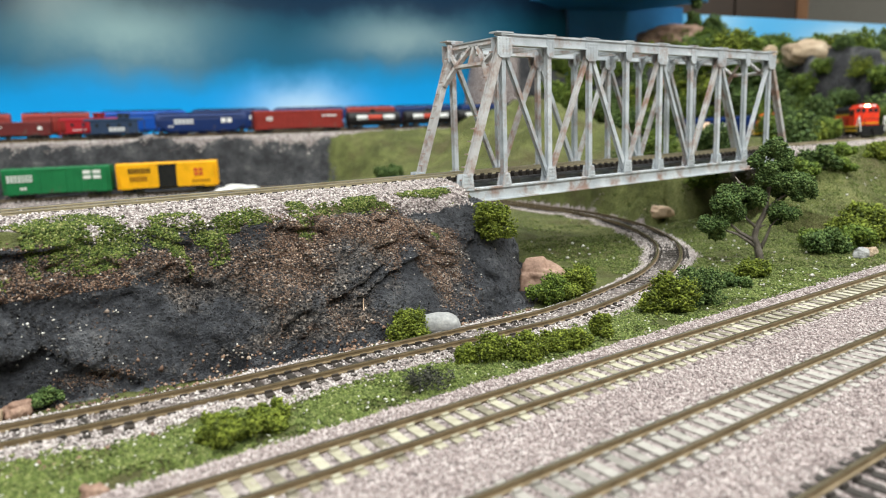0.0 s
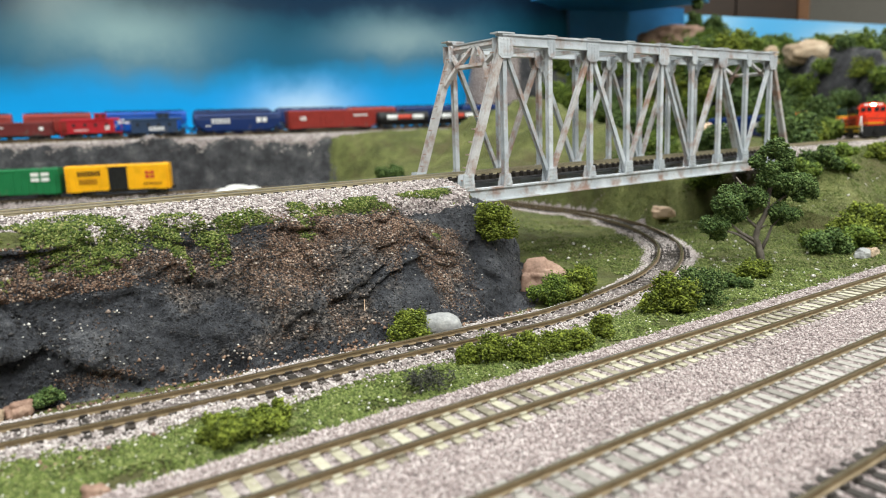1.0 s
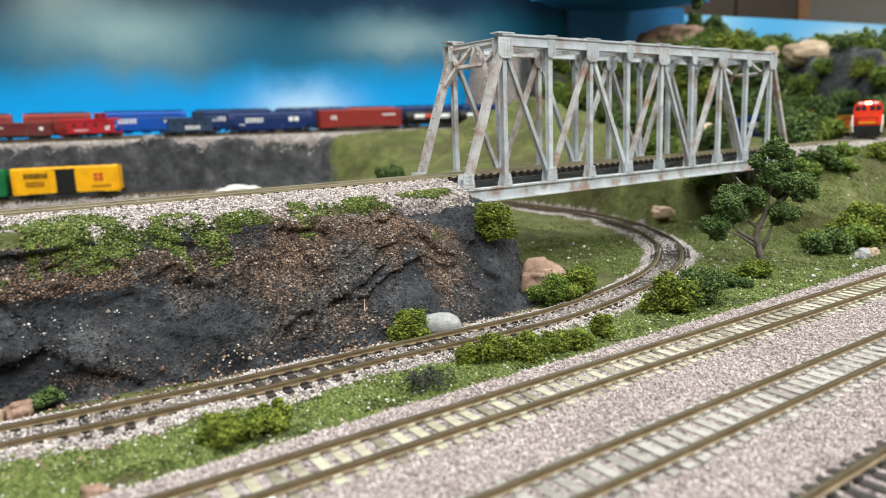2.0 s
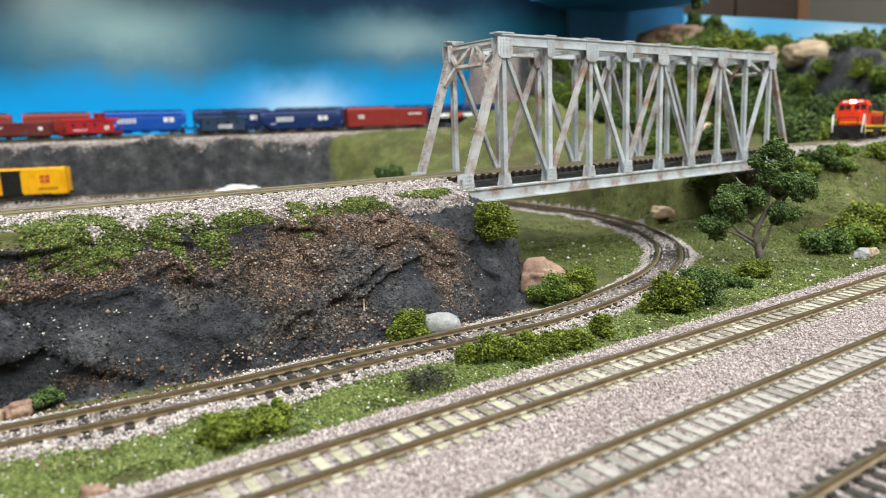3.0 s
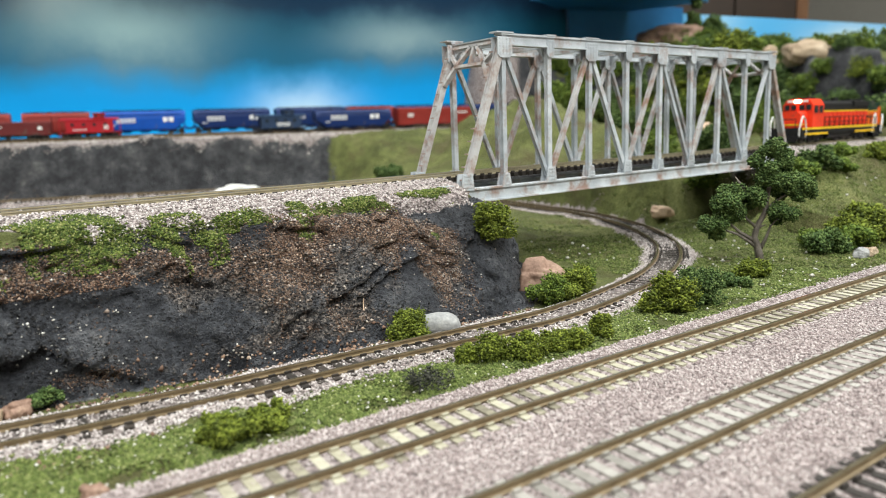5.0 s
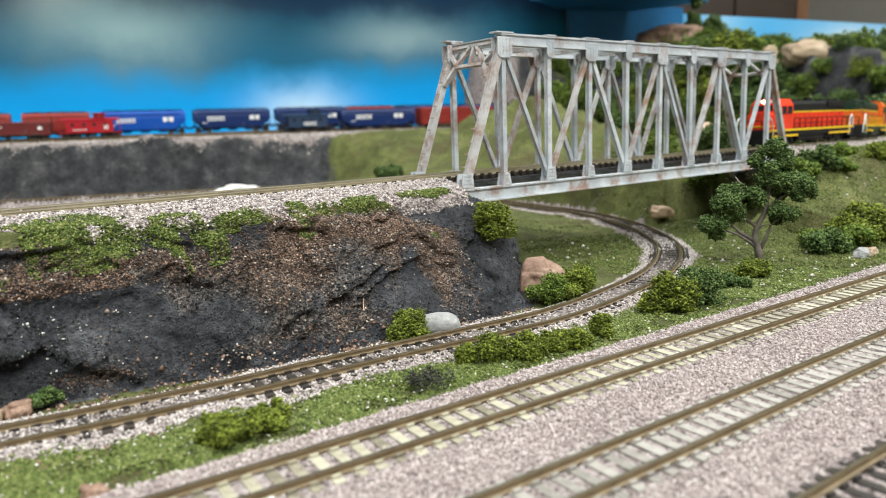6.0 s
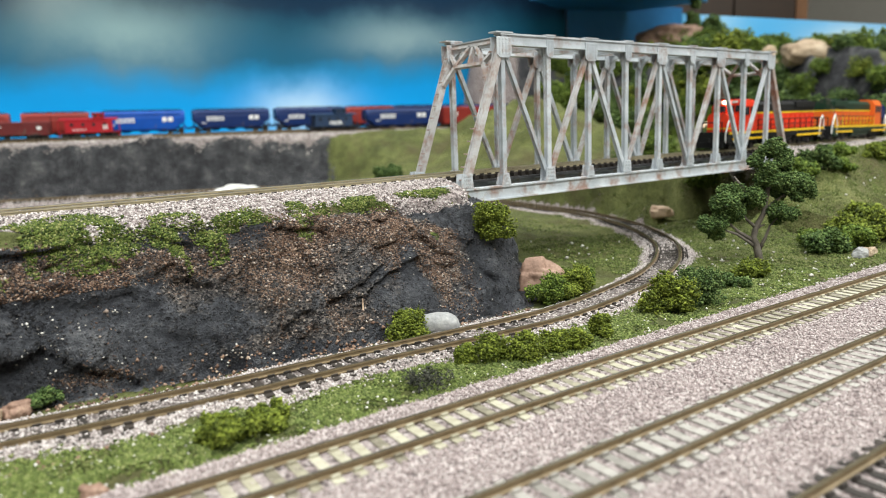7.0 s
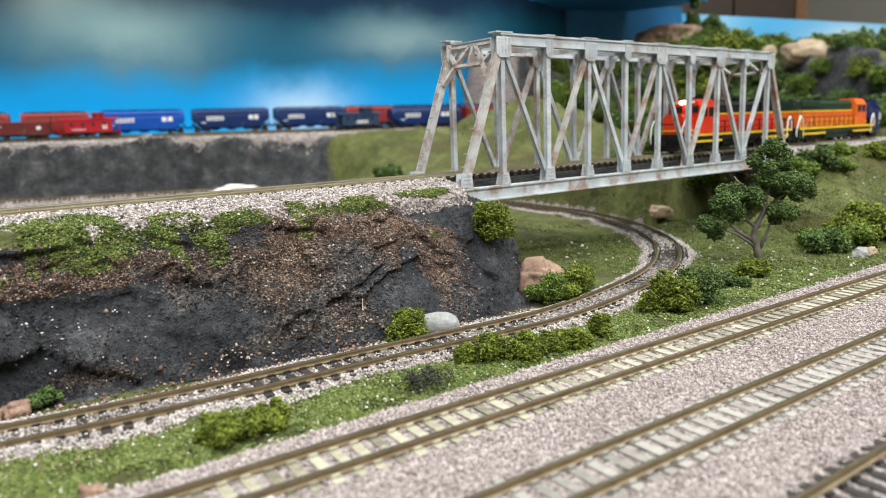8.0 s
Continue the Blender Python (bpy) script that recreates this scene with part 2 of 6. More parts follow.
def fbm(x, y, z=0.0, n=4, gain=0.5):
    out, amp, tot, k = 0, 1.0, 0.0, 1.0
    for i in range(n):
        out = out + amp * vnoise(x * k + 17.3 * i, y * k + 5.1 * i, np.asarray(z) * k)
        tot += amp
        amp *= gain
        k *= 2.03
    return out / tot


def blocks(x, y, seed=0):
    """Broken stone: the offset and tilt of the nearest block, and how near a joint is."""
    ix, iy = np.floor(x).astype(np.int64), np.floor(y).astype(np.int64)
    f1, f2, val = np.full(x.shape, 9.0), np.full(x.shape, 9.0), np.zeros(x.shape)
    for a in (-1, 0, 1):
        for b in (-1, 0, 1):
            cx, cy = ix + a, iy + b
            px, py = cx + hash3(cx, cy, cx * 0 + seed), cy + hash3(cx, cy, cx * 0 + seed + 7)
            d = np.hypot(x - px, y - py)
            tilt = (hash3(cx, cy, cx * 0 + seed + 3) - 0.5) + 0.9 * (hash3(cx, cy, cx * 0 + seed + 5) - 0.5) * (x - px) + 0.9 * (hash3(cx, cy, cx * 0 + seed + 9) - 0.5) * (y - py)
            nearer = d < f1
            f2 = np.where(nearer, f1, np.minimum(f2, d))
            val = np.where(nearer, tilt, val)
            f1 = np.where(nearer, d, f1)
    return val, f2 - f1


def step(e0, e1, v):
    t = np.clip((v - e0) / (e1 - e0), 0, 1)
    return t * t * (3 - 2 * t)


def dist_to(line, X, Y):
    """Distance in plan from points to a polyline, and the line's height there."""
    shape = X.shape
    X, Y = X.ravel(), Y.ravel()
    d, z = np.empty_like(X), np.empty_like(X)
    L = line[::2]
    for i in range(0, len(X), 20000):
        q = (X[i:i + 20000, None] - L[None, :, 0]) ** 2 + (Y[i:i + 20000, None] - L[None, :, 1]) ** 2
        k = q.argmin(1)
        d[i:i + 20000] = np.sqrt(q[np.arange(len(k)), k])
        z[i:i + 20000] = L[k, 2]
    return d.reshape(shape), z.reshape(shape)


GROUND = RAIL_LOW - 0.0032
CLIFF_FOOT_X = np.array([-0.40, -0.16, -0.128, -0.10, -0.07, -0.05, -0.022, 0.0, 0.010, 0.034])
CLIFF_FOOT_Y = np.array([-0.006, -0.020, -0.0262, -0.030, -0.034, -0.0345, -0.039, -0.037, -0.033, -0.012])


def terrain(X, Y):
    """Height of the ground and how much of each cover lies on it."""
    dl, zl = dist_to(LOW, X, Y)
    du, zu = dist_to(UPPER, X, Y)
    T = (X - EYE.x) * FH.x + (Y - EYE.y) * FH.y
    A = (X - EYE.x) * RH.x + (Y - EYE.y) * RH.y
    front = X * FN.x + Y * FN.y
    h = np.full_like(X, GROUND)
    big = fbm(X * 18, Y * 18, 0, 4) - 0.5
    mid = fbm(X * 60, Y * 60, 3.0, 4) - 0.5
    # grass verge between the front tracks and the lower line swells a little
    verge = step(-0.088, -0.078, front) * step(0.014, 0.026, dl)
    h += verge * (0.0003 + 0.004 * np.maximum(mid, -0.15))
    # far bank that climbs to the ledge of the back tracks
    ledge = T - 0.47 * A
    ledge_top = BACK_Z - 0.0016 + 0.058 * np.clip(ledge - 0.935, -0.02, 0.09)
    h_back = GROUND + step(0.66 + 0.185 * step(-0.02, -0.13, A), 0.885, ledge + 0.04 * big * step(-0.13, -0.02, A) + 0.012 * big) * (ledge_top - GROUND)
    h = np.maximum(h, h_back + 0.012 * big * step(0.83, 0.86, ledge) * step(0.89, 0.87, ledge))
    # bowl under the bridge and the slope on its far side
    ring = np.hypot(X - X0, Y - YC - R0)
    right = step(0.10, 0.30, X + 0.35 * (Y + 0.02))
    gap = step(0.0, 0.012, X) * step(0.262, 0.246, X) * (Y < 0.15)
    # plateau of the upper line
    top = RAIL_UP - 0.0034
    soft = np.where(X > 0.2, 0.085, 0.030)
    du2 = np.where(ring < R0, np.minimum(du, 0.03 + 0.3 * np.maximum(du - 0.03, 0)), du)
    bank = GROUND + (top - GROUND) * (1 - step(0.018, 0.018 + soft, du2 + 0.010 * mid + np.where(X > 0.2, 0.03 * big, 0)))
    abut = step(0.246, 0.258, X + 0.006 * mid)
    bank = np.where(X > 0.1, GROUND + (bank - GROUND) * np.where(du < 0.03, abut, step(0.14, 0.262, X + 0.3 * np.maximum(Y, 0))), bank)
    # the cliff: near face from the brow down to its foot
    foot = np.interp(X, CLIFF_FOOT_X, CLIFF_FOOT_Y)
    brow = -0.006 + 0.006 * (fbm(X * 40, X * 0, 9.0) - 0.5)
    k = np.clip((Y - foot) / np.maximum(brow - foot, 0.004), 0, 1)
    face = k ** 0.82
    cliff_h = GROUND + (top - 0.0015 - GROUND) * face
    cliff_h = np.where(Y > brow, top - 0.0015 + 0.0015 * step(0, 0.006, Y - brow), cliff_h)
    back = step(0.085, 0.034, Y)
    nose = X - 0.96 * np.clip(Y + 0.034, -0.01, 0.022) + 0.003 * mid
    end = np.interp(nose, [-0.024, -0.012, -0.004, 0.0, 0.003], [1.0, 0.86, 0.62, 0.52, 0.0])
    cliff_h = GROUND + (cliff_h - GROUND) * back * end
    h = np.where(X < 0.1, np.maximum(h, cliff_h), np.maximum(h, bank))
    # bowl mound behind the cliff
    mound = np.exp(-(((X - 0.05) / 0.06) ** 2 + ((Y - 0.09) / 0.06) ** 2))
    h += 0.012 * mound * step(0.012, 0.03, dl)
    # hills round the outside of the loop, and the knoll inside it
    hill = step(R0 + 0.035, R0 + 0.05, ring + 0.03 * big) * 0.022 + step(R0 + 0.055, R0 + 0.085, ring + 0.05 * big) * 0.062 + step(R0 + 0.09, R0 + 0.25, ring) * 0.012
    hill = hill + step(R0 + 0.05, R0 + 0.09, ring) * (0.045 * np.exp(-(((T - 1.12) / 0.10) ** 2 + ((A - 0.40) / 0.12) ** 2)) + 0.05 * np.exp(-(((T - 1.09) / 0.07) ** 2 + ((A - 0.09) / 0.07) ** 2)))
    hill = hill * step(-0.01, 0.03, A - 0.03 * T) * step(0.04, 0.12, Y) * step(0.56, 0.66, T)
    h = np.where(ring > R0, np.maximum(h, top + hill + 0.01 * big * (hill > 0.01)) * (hill > 0.002) + h * (hill <= 0.002), h)
    knoll = np.exp(-(((T - 0.86) / 0.17) ** 2 + ((A - 0.11) / 0.15) ** 2))
    h = np.maximum(h, GROUND + 0.088 * knoll * (0.85 + 0.8 * big))
    # beds of the lines
    yard = step(-0.083, -0.088, front)
    h = h * (1 - yard) + (RAIL_LOW - 0.0018 + 0.0006 * mid) * yard
    bed = step(0.016, 0.008, dl)
    h = h * (1 - bed) + (zl - 0.0016 - 0.0008 * step(0.006, 0.012, dl) + 0.0014 * mid) * bed
    inloop = (du < 0.06) & ((X > 0.25) | (X < 0.0))
    bed_u = np.where(inloop, step(0.026, 0.014, du), 0)
    h = h * (1 - bed_u) + (zu - 0.0014 - 0.0022 * step(0.007, 0.020, du) + 0.001 * mid) * bed_u
    rock = np.where((X < 0.045), step(0.0, 0.004, Y - foot + 0.004) * step(0.0, 0.003, top - 0.003 - h), 0) * (Y < 0.03)
    ledge_rock = step(0.835, 0.85, ledge) * step(0.884, 0.879, ledge) * step(-0.11, -0.15, A + 0.12 * big + 0.06 * mid) 
    hill_rock = step(R0 + 0.05, R0 + 0.06, ring + 0.05 * big) * np.maximum(step(R0 + 0.10, R0 + 0.085, ring + 0.05 * big), step(0.20, 0.16, A)) * (hill > 0.01)
    yl = np.interp(X, LOW[:260, 0], LOW[:260, 1])
    dlb = np.where((Y > yl) & (X < 0.0), dl - 0.003, dl)
    balls = np.maximum.reduce([step(0.0130, 0.0098, dlb + 0.006 * mid) * (h < zl + 0.0005), np.where(inloop, step(0.0245, 0.0205, du + 0.012 * mid - 0.0018 * (X < 0) * step(-0.115, -0.095, X) + 0.004 * step(-0.115, -0.135, X)), 0), step(-0.082, -0.086, front + 0.004 * mid),
                               step(0.876, 0.880, ledge + 0.004 * mid) * step(0.14, 0.10, A) * (knoll < 0.6)])
    worn = np.maximum(step(0.0085, 0.0055, dl) * step(0.03, 0.09, X), 0.6 * step(0.0052, 0.0042, dl))
    return h, dict(rock=rock, dark=np.maximum(ledge_rock, hill_rock), ballast=balls, worn=worn)


def axis(stretches):
    out = []
    for a, b, s in stretches:
        out += list(np.arange(a, b - s * 0.3, s))
    return np.array(out + [stretches[-1][1]])


GX = axis([(-1.1, -0.42, 0.02), (-0.42, -0.20, 0.004), (-0.20, 0.04, 0.0008), (0.04, 0.26, 0.00125), (0.26, 0.62, 0.003), (0.62, 1.5, 0.012)])
GY = axis([(-0.32, -0.20, 0.006), (-0.20, -0.05, 0.0016), (-0.05, 0.002, 0.00055), (0.002, 0.03, 0.0012), (0.03, 0.25, 0.0025), (0.25, 1.0, 0.006), (1.0, 1.5, 0.02)])


def ground_material():
    n = Nodes("layout_ground")
    # grass foam over earth
    g1, g2 = n.noise(70, 5, 0.65), n.noise(900, 3, 0.7)
    gv = n.math("ADD", n.math("ADD", n.math("MULTIPLY", g1, 0.40), n.math("MULTIPLY", g2, 0.30)), n.math("MULTIPLY", n.noise(14, 3, 0.5), 0.30))
    grass = n.ramp(gv, [(0.34, (0.036, 0.040, 0.011, 1)), (0.46, (0.082, 0.092, 0.023, 1)), (0.54, (0.135, 0.148, 0.042, 1)), (0.66, (0.25, 0.25, 0.09, 1))])
    earth = n.ramp(n.noise(22, 5, 0.6), [(0.50, (0, 0, 0, 1)), (0.68, (0.8, 0.8, 0.8, 1))])
    grass = n.mix(earth, grass, (0.085, 0.070, 0.028, 1))
    # gravel
    cell = n.cells(1150)
    gsep = n.add("ShaderNodeSeparateColor")
    n.link(cell.outputs["Color"], gsep.inputs[0])
    gravel = n.ramp(gsep.outputs[0], [(0.0, (0.10, 0.08, 0.08, 1)), (0.25, (0.27, 0.215, 0.21, 1)), (0.6, (0.43, 0.355, 0.345, 1)), (1.0, (0.64, 0.57, 0.55, 1))])
    # black rock and brown soil
    r1, r2 = n.noise(60, 6, 0.65), n.noise(700, 4, 0.7)
    rv = n.math("ADD", n.math("MULTIPLY", r1, 0.6), n.math("MULTIPLY", r2, 0.4))
    black = n.ramp(rv, [(0.36, (0.018, 0.019, 0.023, 1)), (0.47, (0.055, 0.058, 0.069, 1)), (0.55, (0.098, 0.102, 0.117, 1)), (0.66, (0.26, 0.26, 0.27, 1))])
    grit = n.cells(1500)
    gr = n.add("ShaderNodeSeparateColor")
    n.link(grit.outputs["Color"], gr.inputs[0])
    dusty = n.ramp(gr.outputs[0], [(0.0, (0.028, 0.025, 0.024, 1)), (0.35, (0.095, 0.083, 0.077, 1)), (0.7, (0.20, 0.172, 0.155, 1)), (1.0, (0.50, 0.43, 0.38, 1))])
    soil = n.mix(0.5, n.ramp(r2, [(0.34, (0.045, 0.030, 0.024, 1)), (0.46, (0.155, 0.098, 0.072, 1)), (0.54, (0.26, 0.172, 0.126, 1)), (0.64, (0.46, 0.35, 0.27, 1))]),
                 n.ramp(gr.outputs[1], [(0.0, (0.050, 0.033, 0.027, 1)), (0.5, (0.185, 0.118, 0.086, 1)), (1.0, (0.48, 0.36, 0.28, 1))]))
    dust_m = n.ramp(n.math("ADD", n.attr("soil"), n.math("MULTIPLY", n.math("SUBTRACT", n.noise(95, 7, 0.75), 0.5), 1.6)), [(0.16, (0, 0, 0, 1)), (0.34, (0.8, 0.8, 0.8, 1))])
    black = n.mix(dust_m, black, dusty)
    soil_m = n.ramp(n.math("ADD", n.attr("soil"), n.math("MULTIPLY", n.math("SUBTRACT", n.noise(110, 7, 0.8), 0.5), 2.0)), [(0.45, (0, 0, 0, 1)), (0.62, (1, 1, 1, 1))])
    rock = n.mix(soil_m, black, soil)
    grey = n.ramp(rv, [(0.36, (0.014, 0.014, 0.017, 1)), (0.48, (0.045, 0.045, 0.052, 1)), (0.56, (0.09, 0.09, 0.097, 1)), (0.66, (0.21, 0.205, 0.20, 1))])
    wobble = n.math("MULTIPLY", n.math("SUBTRACT", n.noise(350, 4, 0.7), 0.5), 0.9)

    def edge(name):
        return n.ramp(n.math("ADD", n.attr(name), wobble), [(0.44, (0, 0, 0, 1)), (0.56, (1, 1, 1, 1))])

    col = n.mix(edge("dark"), grass, grey)
    col = n.mix(edge("rock"), col, rock)
    ball = edge("ballast")
    gravel = n.mix(n.attr("worn"), gravel, n.ramp(gsep.outputs[1], [(0.0, (0.035, 0.028, 0.024, 1)), (0.6, (0.085, 0.070, 0.062, 1)), (1.0, (0.19, 0.165, 0.15, 1))]))
    col = n.mix(ball, col, gravel)
    height = n.math("ADD", n.math("MULTIPLY", n.math("ADD", g2, r2), 0.5), n.math("MULTIPLY", n.noise(260, 6, 0.8), 1.6))
    height = n.math("MULTIPLY", height, n.math("ADD", 0.35, n.math("MULTIPLY", n.math("ADD", n.attr("rock"), n.attr("dark")), 0.65)))
    n.bump(height, 0.0040, 1.0)
    rough = n.math("SUBTRACT", 0.85, n.math("MULTIPLY", n.attr("rock"), 0.38))
    return n.done(col, rough, 0, 0.4)


GRID = {}
# patches of brown soil on the cliff's face: along, height, half width, half height, amount
SOIL = ((-0.140, -0.0085, 0.018, 0.0024, 0.6), (-0.115, -0.0085, 0.013, 0.0028, 0.55), (-0.108, -0.017, 0.006, 0.0055, 0.5), (-0.098, -0.0115, 0.010, 0.0035, 0.4),
        (-0.089, -0.0145, 0.010, 0.006, 0.45), (-0.082, -0.0215, 0.008, 0.006, 0.42), (-0.068, -0.0150, 0.011, 0.007, 0.42), (-0.062, -0.0270, 0.009, 0.004, 0.3),
        (-0.064, -0.0050, 0.011, 0.003, 0.5), (-0.046, -0.0062, 0.013, 0.004, 0.62), (-0.042, -0.0130, 0.007, 0.005, 0.4), (-0.028, -0.0185, 0.0075, 0.009, 0.5),
        (-0.0215, -0.0130, 0.006, 0.005, 0.5), (-0.074, -0.0312, 0.020, 0.0026, 0.34), (-0.131, -0.0335, 0.008, 0.0014, 0.3),
        (-0.0375, -0.0210, 0.0035, 0.010, -0.5), (-0.128, -0.0190, 0.024, 0.007, -0.35), (-0.016, -0.0045, 0.009, 0.004, -0.5))
# creases that run across the face: along, height, along, height, depth
CREASES = ((-0.084, -0.0292, -0.0765, -0.0270, 0.0022), (-0.069, -0.0268, -0.060, -0.0230, 0.0026), (-0.060, -0.0230, -0.049, -0.0200, 0.0030), (-0.142, -0.0165, -0.131, -0.0188, 0.0018),
           (-0.131, -0.0188, -0.121, -0.0172, 0.0020), (-0.011, -0.0215, -0.005, -0.0300, 0.0026), (-0.108, -0.0128, -0.098, -0.0138, 0.0022), (-0.040, -0.0140, -0.0420, -0.0255, 0.0016),
           (-0.118, -0.0250, -0.100, -0.0275, 0.0012), (-0.094, -0.0190, -0.086, -0.0245, 0.0014), (-0.016, -0.0130, -0.009, -0.0165, 0.0016))


def creases(X, Z):
    """How deep the creases cut the face at each place."""
    out = np.zeros_like(X)
    for x0_, z0_, x1_, z1_, deep in CREASES:
        dx, dz = x1_ - x0_, z1_ - z0_
        t = np.clip(((X - x0_) * dx + (Z - z0_) * dz) / (dx * dx + dz * dz), 0, 1)
        d = np.hypot(X - x0_ - t * dx, Z - z0_ - t * dz)
        low = Z < z0_ + t * dz
        out = np.maximum(out, deep * np.exp(-(d / np.where(low, 0.0014, 0.0006)) ** 2))
    return out


def build_ground():
    X, Y = np.meshgrid(GX, GY, indexing="ij")
    h, masks = terrain(X, Y)
    rock = masks["rock"]
    # broken relief on the faces of rock, pushed out towards the viewer's side
    rid = 1 - np.abs(2 * fbm(X * 32, h * 55, Y * 20, 4) - 1)
    blk = fbm(X * 90, h * 130, Y * 60, 4) - 0.5
    fine = np.abs(fbm(X * 210, h * 240, Y * 200, 3) - 0.5)
    wx, wh = X + 0.010 * (fbm(X * 50, h * 50, 6.0, 3) - 0.5), h + 0.010 * (fbm(X * 50, h * 50, 12.0, 3) - 0.5)
    b1, j1 = blocks(wx * 26 + wh * 14, wh * 52 - wx * 9, 1)
    b2, j2 = blocks(wx * 95 + wh * 30, wh * 130 - wx * 40, 2)
    centre = step(-0.115, -0.100, X) * step(-0.012, -0.020, X - 0.9 * np.clip(Y + 0.034, 0, 0.02))
    soil = 0.09 * centre * step(-0.040, -0.030, h)
    for sx, sz, rx, rz, amount in SOIL:
        soil = soil + 1.2 * amount * np.exp(-((X - sx) / rx) ** 2 - ((h - sz) / rz) ** 2)
    soil = rock * np.clip(soil * (0.15 + 0.85 * step(-0.006, -0.016, X - 0.9 * np.clip(Y + 0.034, 0, 0.02))), 0, 1)
    rubble = 0.40 + 0.9 * np.minimum(soil, 0.7)
    push = rock * (0.005 * (rid - 0.75) + 0.0040 * blk + 0.0034 * b1 - 0.0010 * step(0.07, 0.0, j1) + rubble * (0.0032 * b2 - 0.0009 * step(0.12, 0.0, j2) - 0.005 * fine)
                   - creases(wx, wh))
    dark = masks["dark"]
    h = h + dark * 0.018 * (fbm(X * 26, Y * 26, 2.0, 4) - 0.5) + (1 - rock) * (1 - masks["ballast"]) * 0.0012 * (fbm(X * 300, Y * 300, 1.0, 2) - 0.5)
    h = h + masks["ballast"] * 0.0005 * (fbm(X * 900, Y * 900, 4.0, 2) - 0.5)
    h = h + dark * (X > 0.35) * 0.014 * (blocks(X * 24, Y * 24, 4)[0] + 0.5 * blocks(X * 70, Y * 70, 5)[0])
    co = np.stack([X, Y - push, h + rock * 0.003 * blk], -1).reshape(-1, 3)
    ni, nj = X.shape
    idx = np.arange(ni * nj).reshape(ni, nj)
    quads = np.stack([idx[:-1, :-1], idx[1:, :-1], idx[1:, 1:], idx[:-1, 1:]], -1).reshape(-1, 4)
    me = bpy.data.meshes.new("ground")
    me.vertices.add(len(co))
    me.vertices.foreach_set("co", co.ravel())
    me.loops.add(quads.size)
    me.loops.foreach_set("vertex_index", quads.ravel().astype(np.int32))
    me.polygons.add(len(quads))
    me.polygons.foreach_set("loop_start", np.arange(0, quads.size, 4, dtype=np.int32))
    me.update(calc_edges=True)
    for name, v in (("rock", rock), ("soil", soil), ("dark", dark), ("ballast", masks["ballast"]), ("worn", masks["worn"])):
        at = me.attributes.new(name, "FLOAT", "POINT")
        at.data.foreach_set("value", v.ravel().astype(np.float32))
    GRID.update(co=co.reshape(ni, nj, 3), soil=soil, **masks)
    me.materials.append(ground_material())
    me.shade_smooth()
    ob = new("ground", me)
    return tagged(ob, "modelled ground with grass foam, pink gravel and black rock cliff", "ground", kind="structure")


ground = build_ground()


# ---- room and backdrop ----
def slab(name, corners, material, label, thick=0.02):
    """A wall slab on a plan line from a to b, between heights."""
    a, b, z0, z1 = corners
    bm = bmesh.new()
    d = Vector((b[0] - a[0], b[1] - a[1], 0)).normalized()
    bar(bm, (a[0], a[1], (z0 + z1) / 2), (b[0], b[1], (z0 + z1) / 2), thick, z1 - z0, d.cross(UP))
    return tagged(part(name, bm, material), label, name.split("_")[0], kind="structure")


x0, x1, y0, y1, zf, zc = ROOM
tagged(part("floor", boxes((((x0 + x1) / 2, (y0 + y1) / 2, zf - 0.05), (x1 - x0, y1 - y0, 0.1))), M["floor"]), "grey floor of the layout room", "floor", kind="structure")
tagged(part("ceiling", boxes((((x0 + x1) / 2, (y0 + y1) / 2, zc + 0.05), (x1 - x0, y1 - y0, 0.1))), M["ceiling"]), "white ceiling of the layout room", "ceiling", kind="structure")
slab("wall_north", ((x0, y1), (x1, y1), zf, zc), M["wall"], "beige painted room wall behind the layout", 0.1)
slab("wall_south", ((x0, y0), (x1, y0), zf, zc), M["wall"], "beige painted room wall", 0.1)
slab("wall_east", ((x1, y0), (x1, y1), zf, zc), M["wall"], "beige painted room wall", 0.1)
slab("wall_west", ((x0, y0), (x0, y1), zf, zc), M["wall"], "beige painted room wall", 0.1)
bl = [plan(1.115 + 0.3 * a, a) for a in (-1.1, 0.21)]
slab("backdrop_left", (bl[0], bl[1], -0.06, 0.62), M["sky"], "hand-painted blue sky backdrop with white clouds", 0.012)
corner = plan(1.27, 0.43)
slab("backdrop_right", (corner, plan(1.56, 1.02), -0.06, 0.205), M["sky_pale"], "lower blue painted sky backdrop board", 0.012)
slab("backdrop_middle", (bl[1] + Vector((0.006, 0, 0)), corner, -0.06, 0.215), M["fascia"], "dark blue return of the backdrop", 0.012)


# ---- tracks ----
def sweep(line, offset, prof):
    """Rail: a profile (y, z) carried along a line at a side offset."""
    P = line
    d = np.gradient(P, axis=0)
    d[:, 2] = 0
    d /= np.linalg.norm(d, axis=1)[:, None]
    n = np.stack([-d[:, 1], d[:, 0], 0 * d[:, 0]], 1)
    verts, faces = [], []
    m = len(prof)
    for i in range(len(P)):
        for y, z in prof:
            verts.append(tuple(P[i] + n[i] * (offset + y) + np.array([0, 0, z])))
    for i in range(len(P) - 1):
        for k in range(m):
            faces.append((i * m + k, i * m + (k + 1) % m, (i + 1) * m + (k + 1) % m, (i + 1) * m + k))
    faces.append(tuple(range(m))[::-1])
    faces.append(tuple((len(P) - 1) * m + k for k in range(m)))
    return verts, faces


RAIL_H = 0.0015
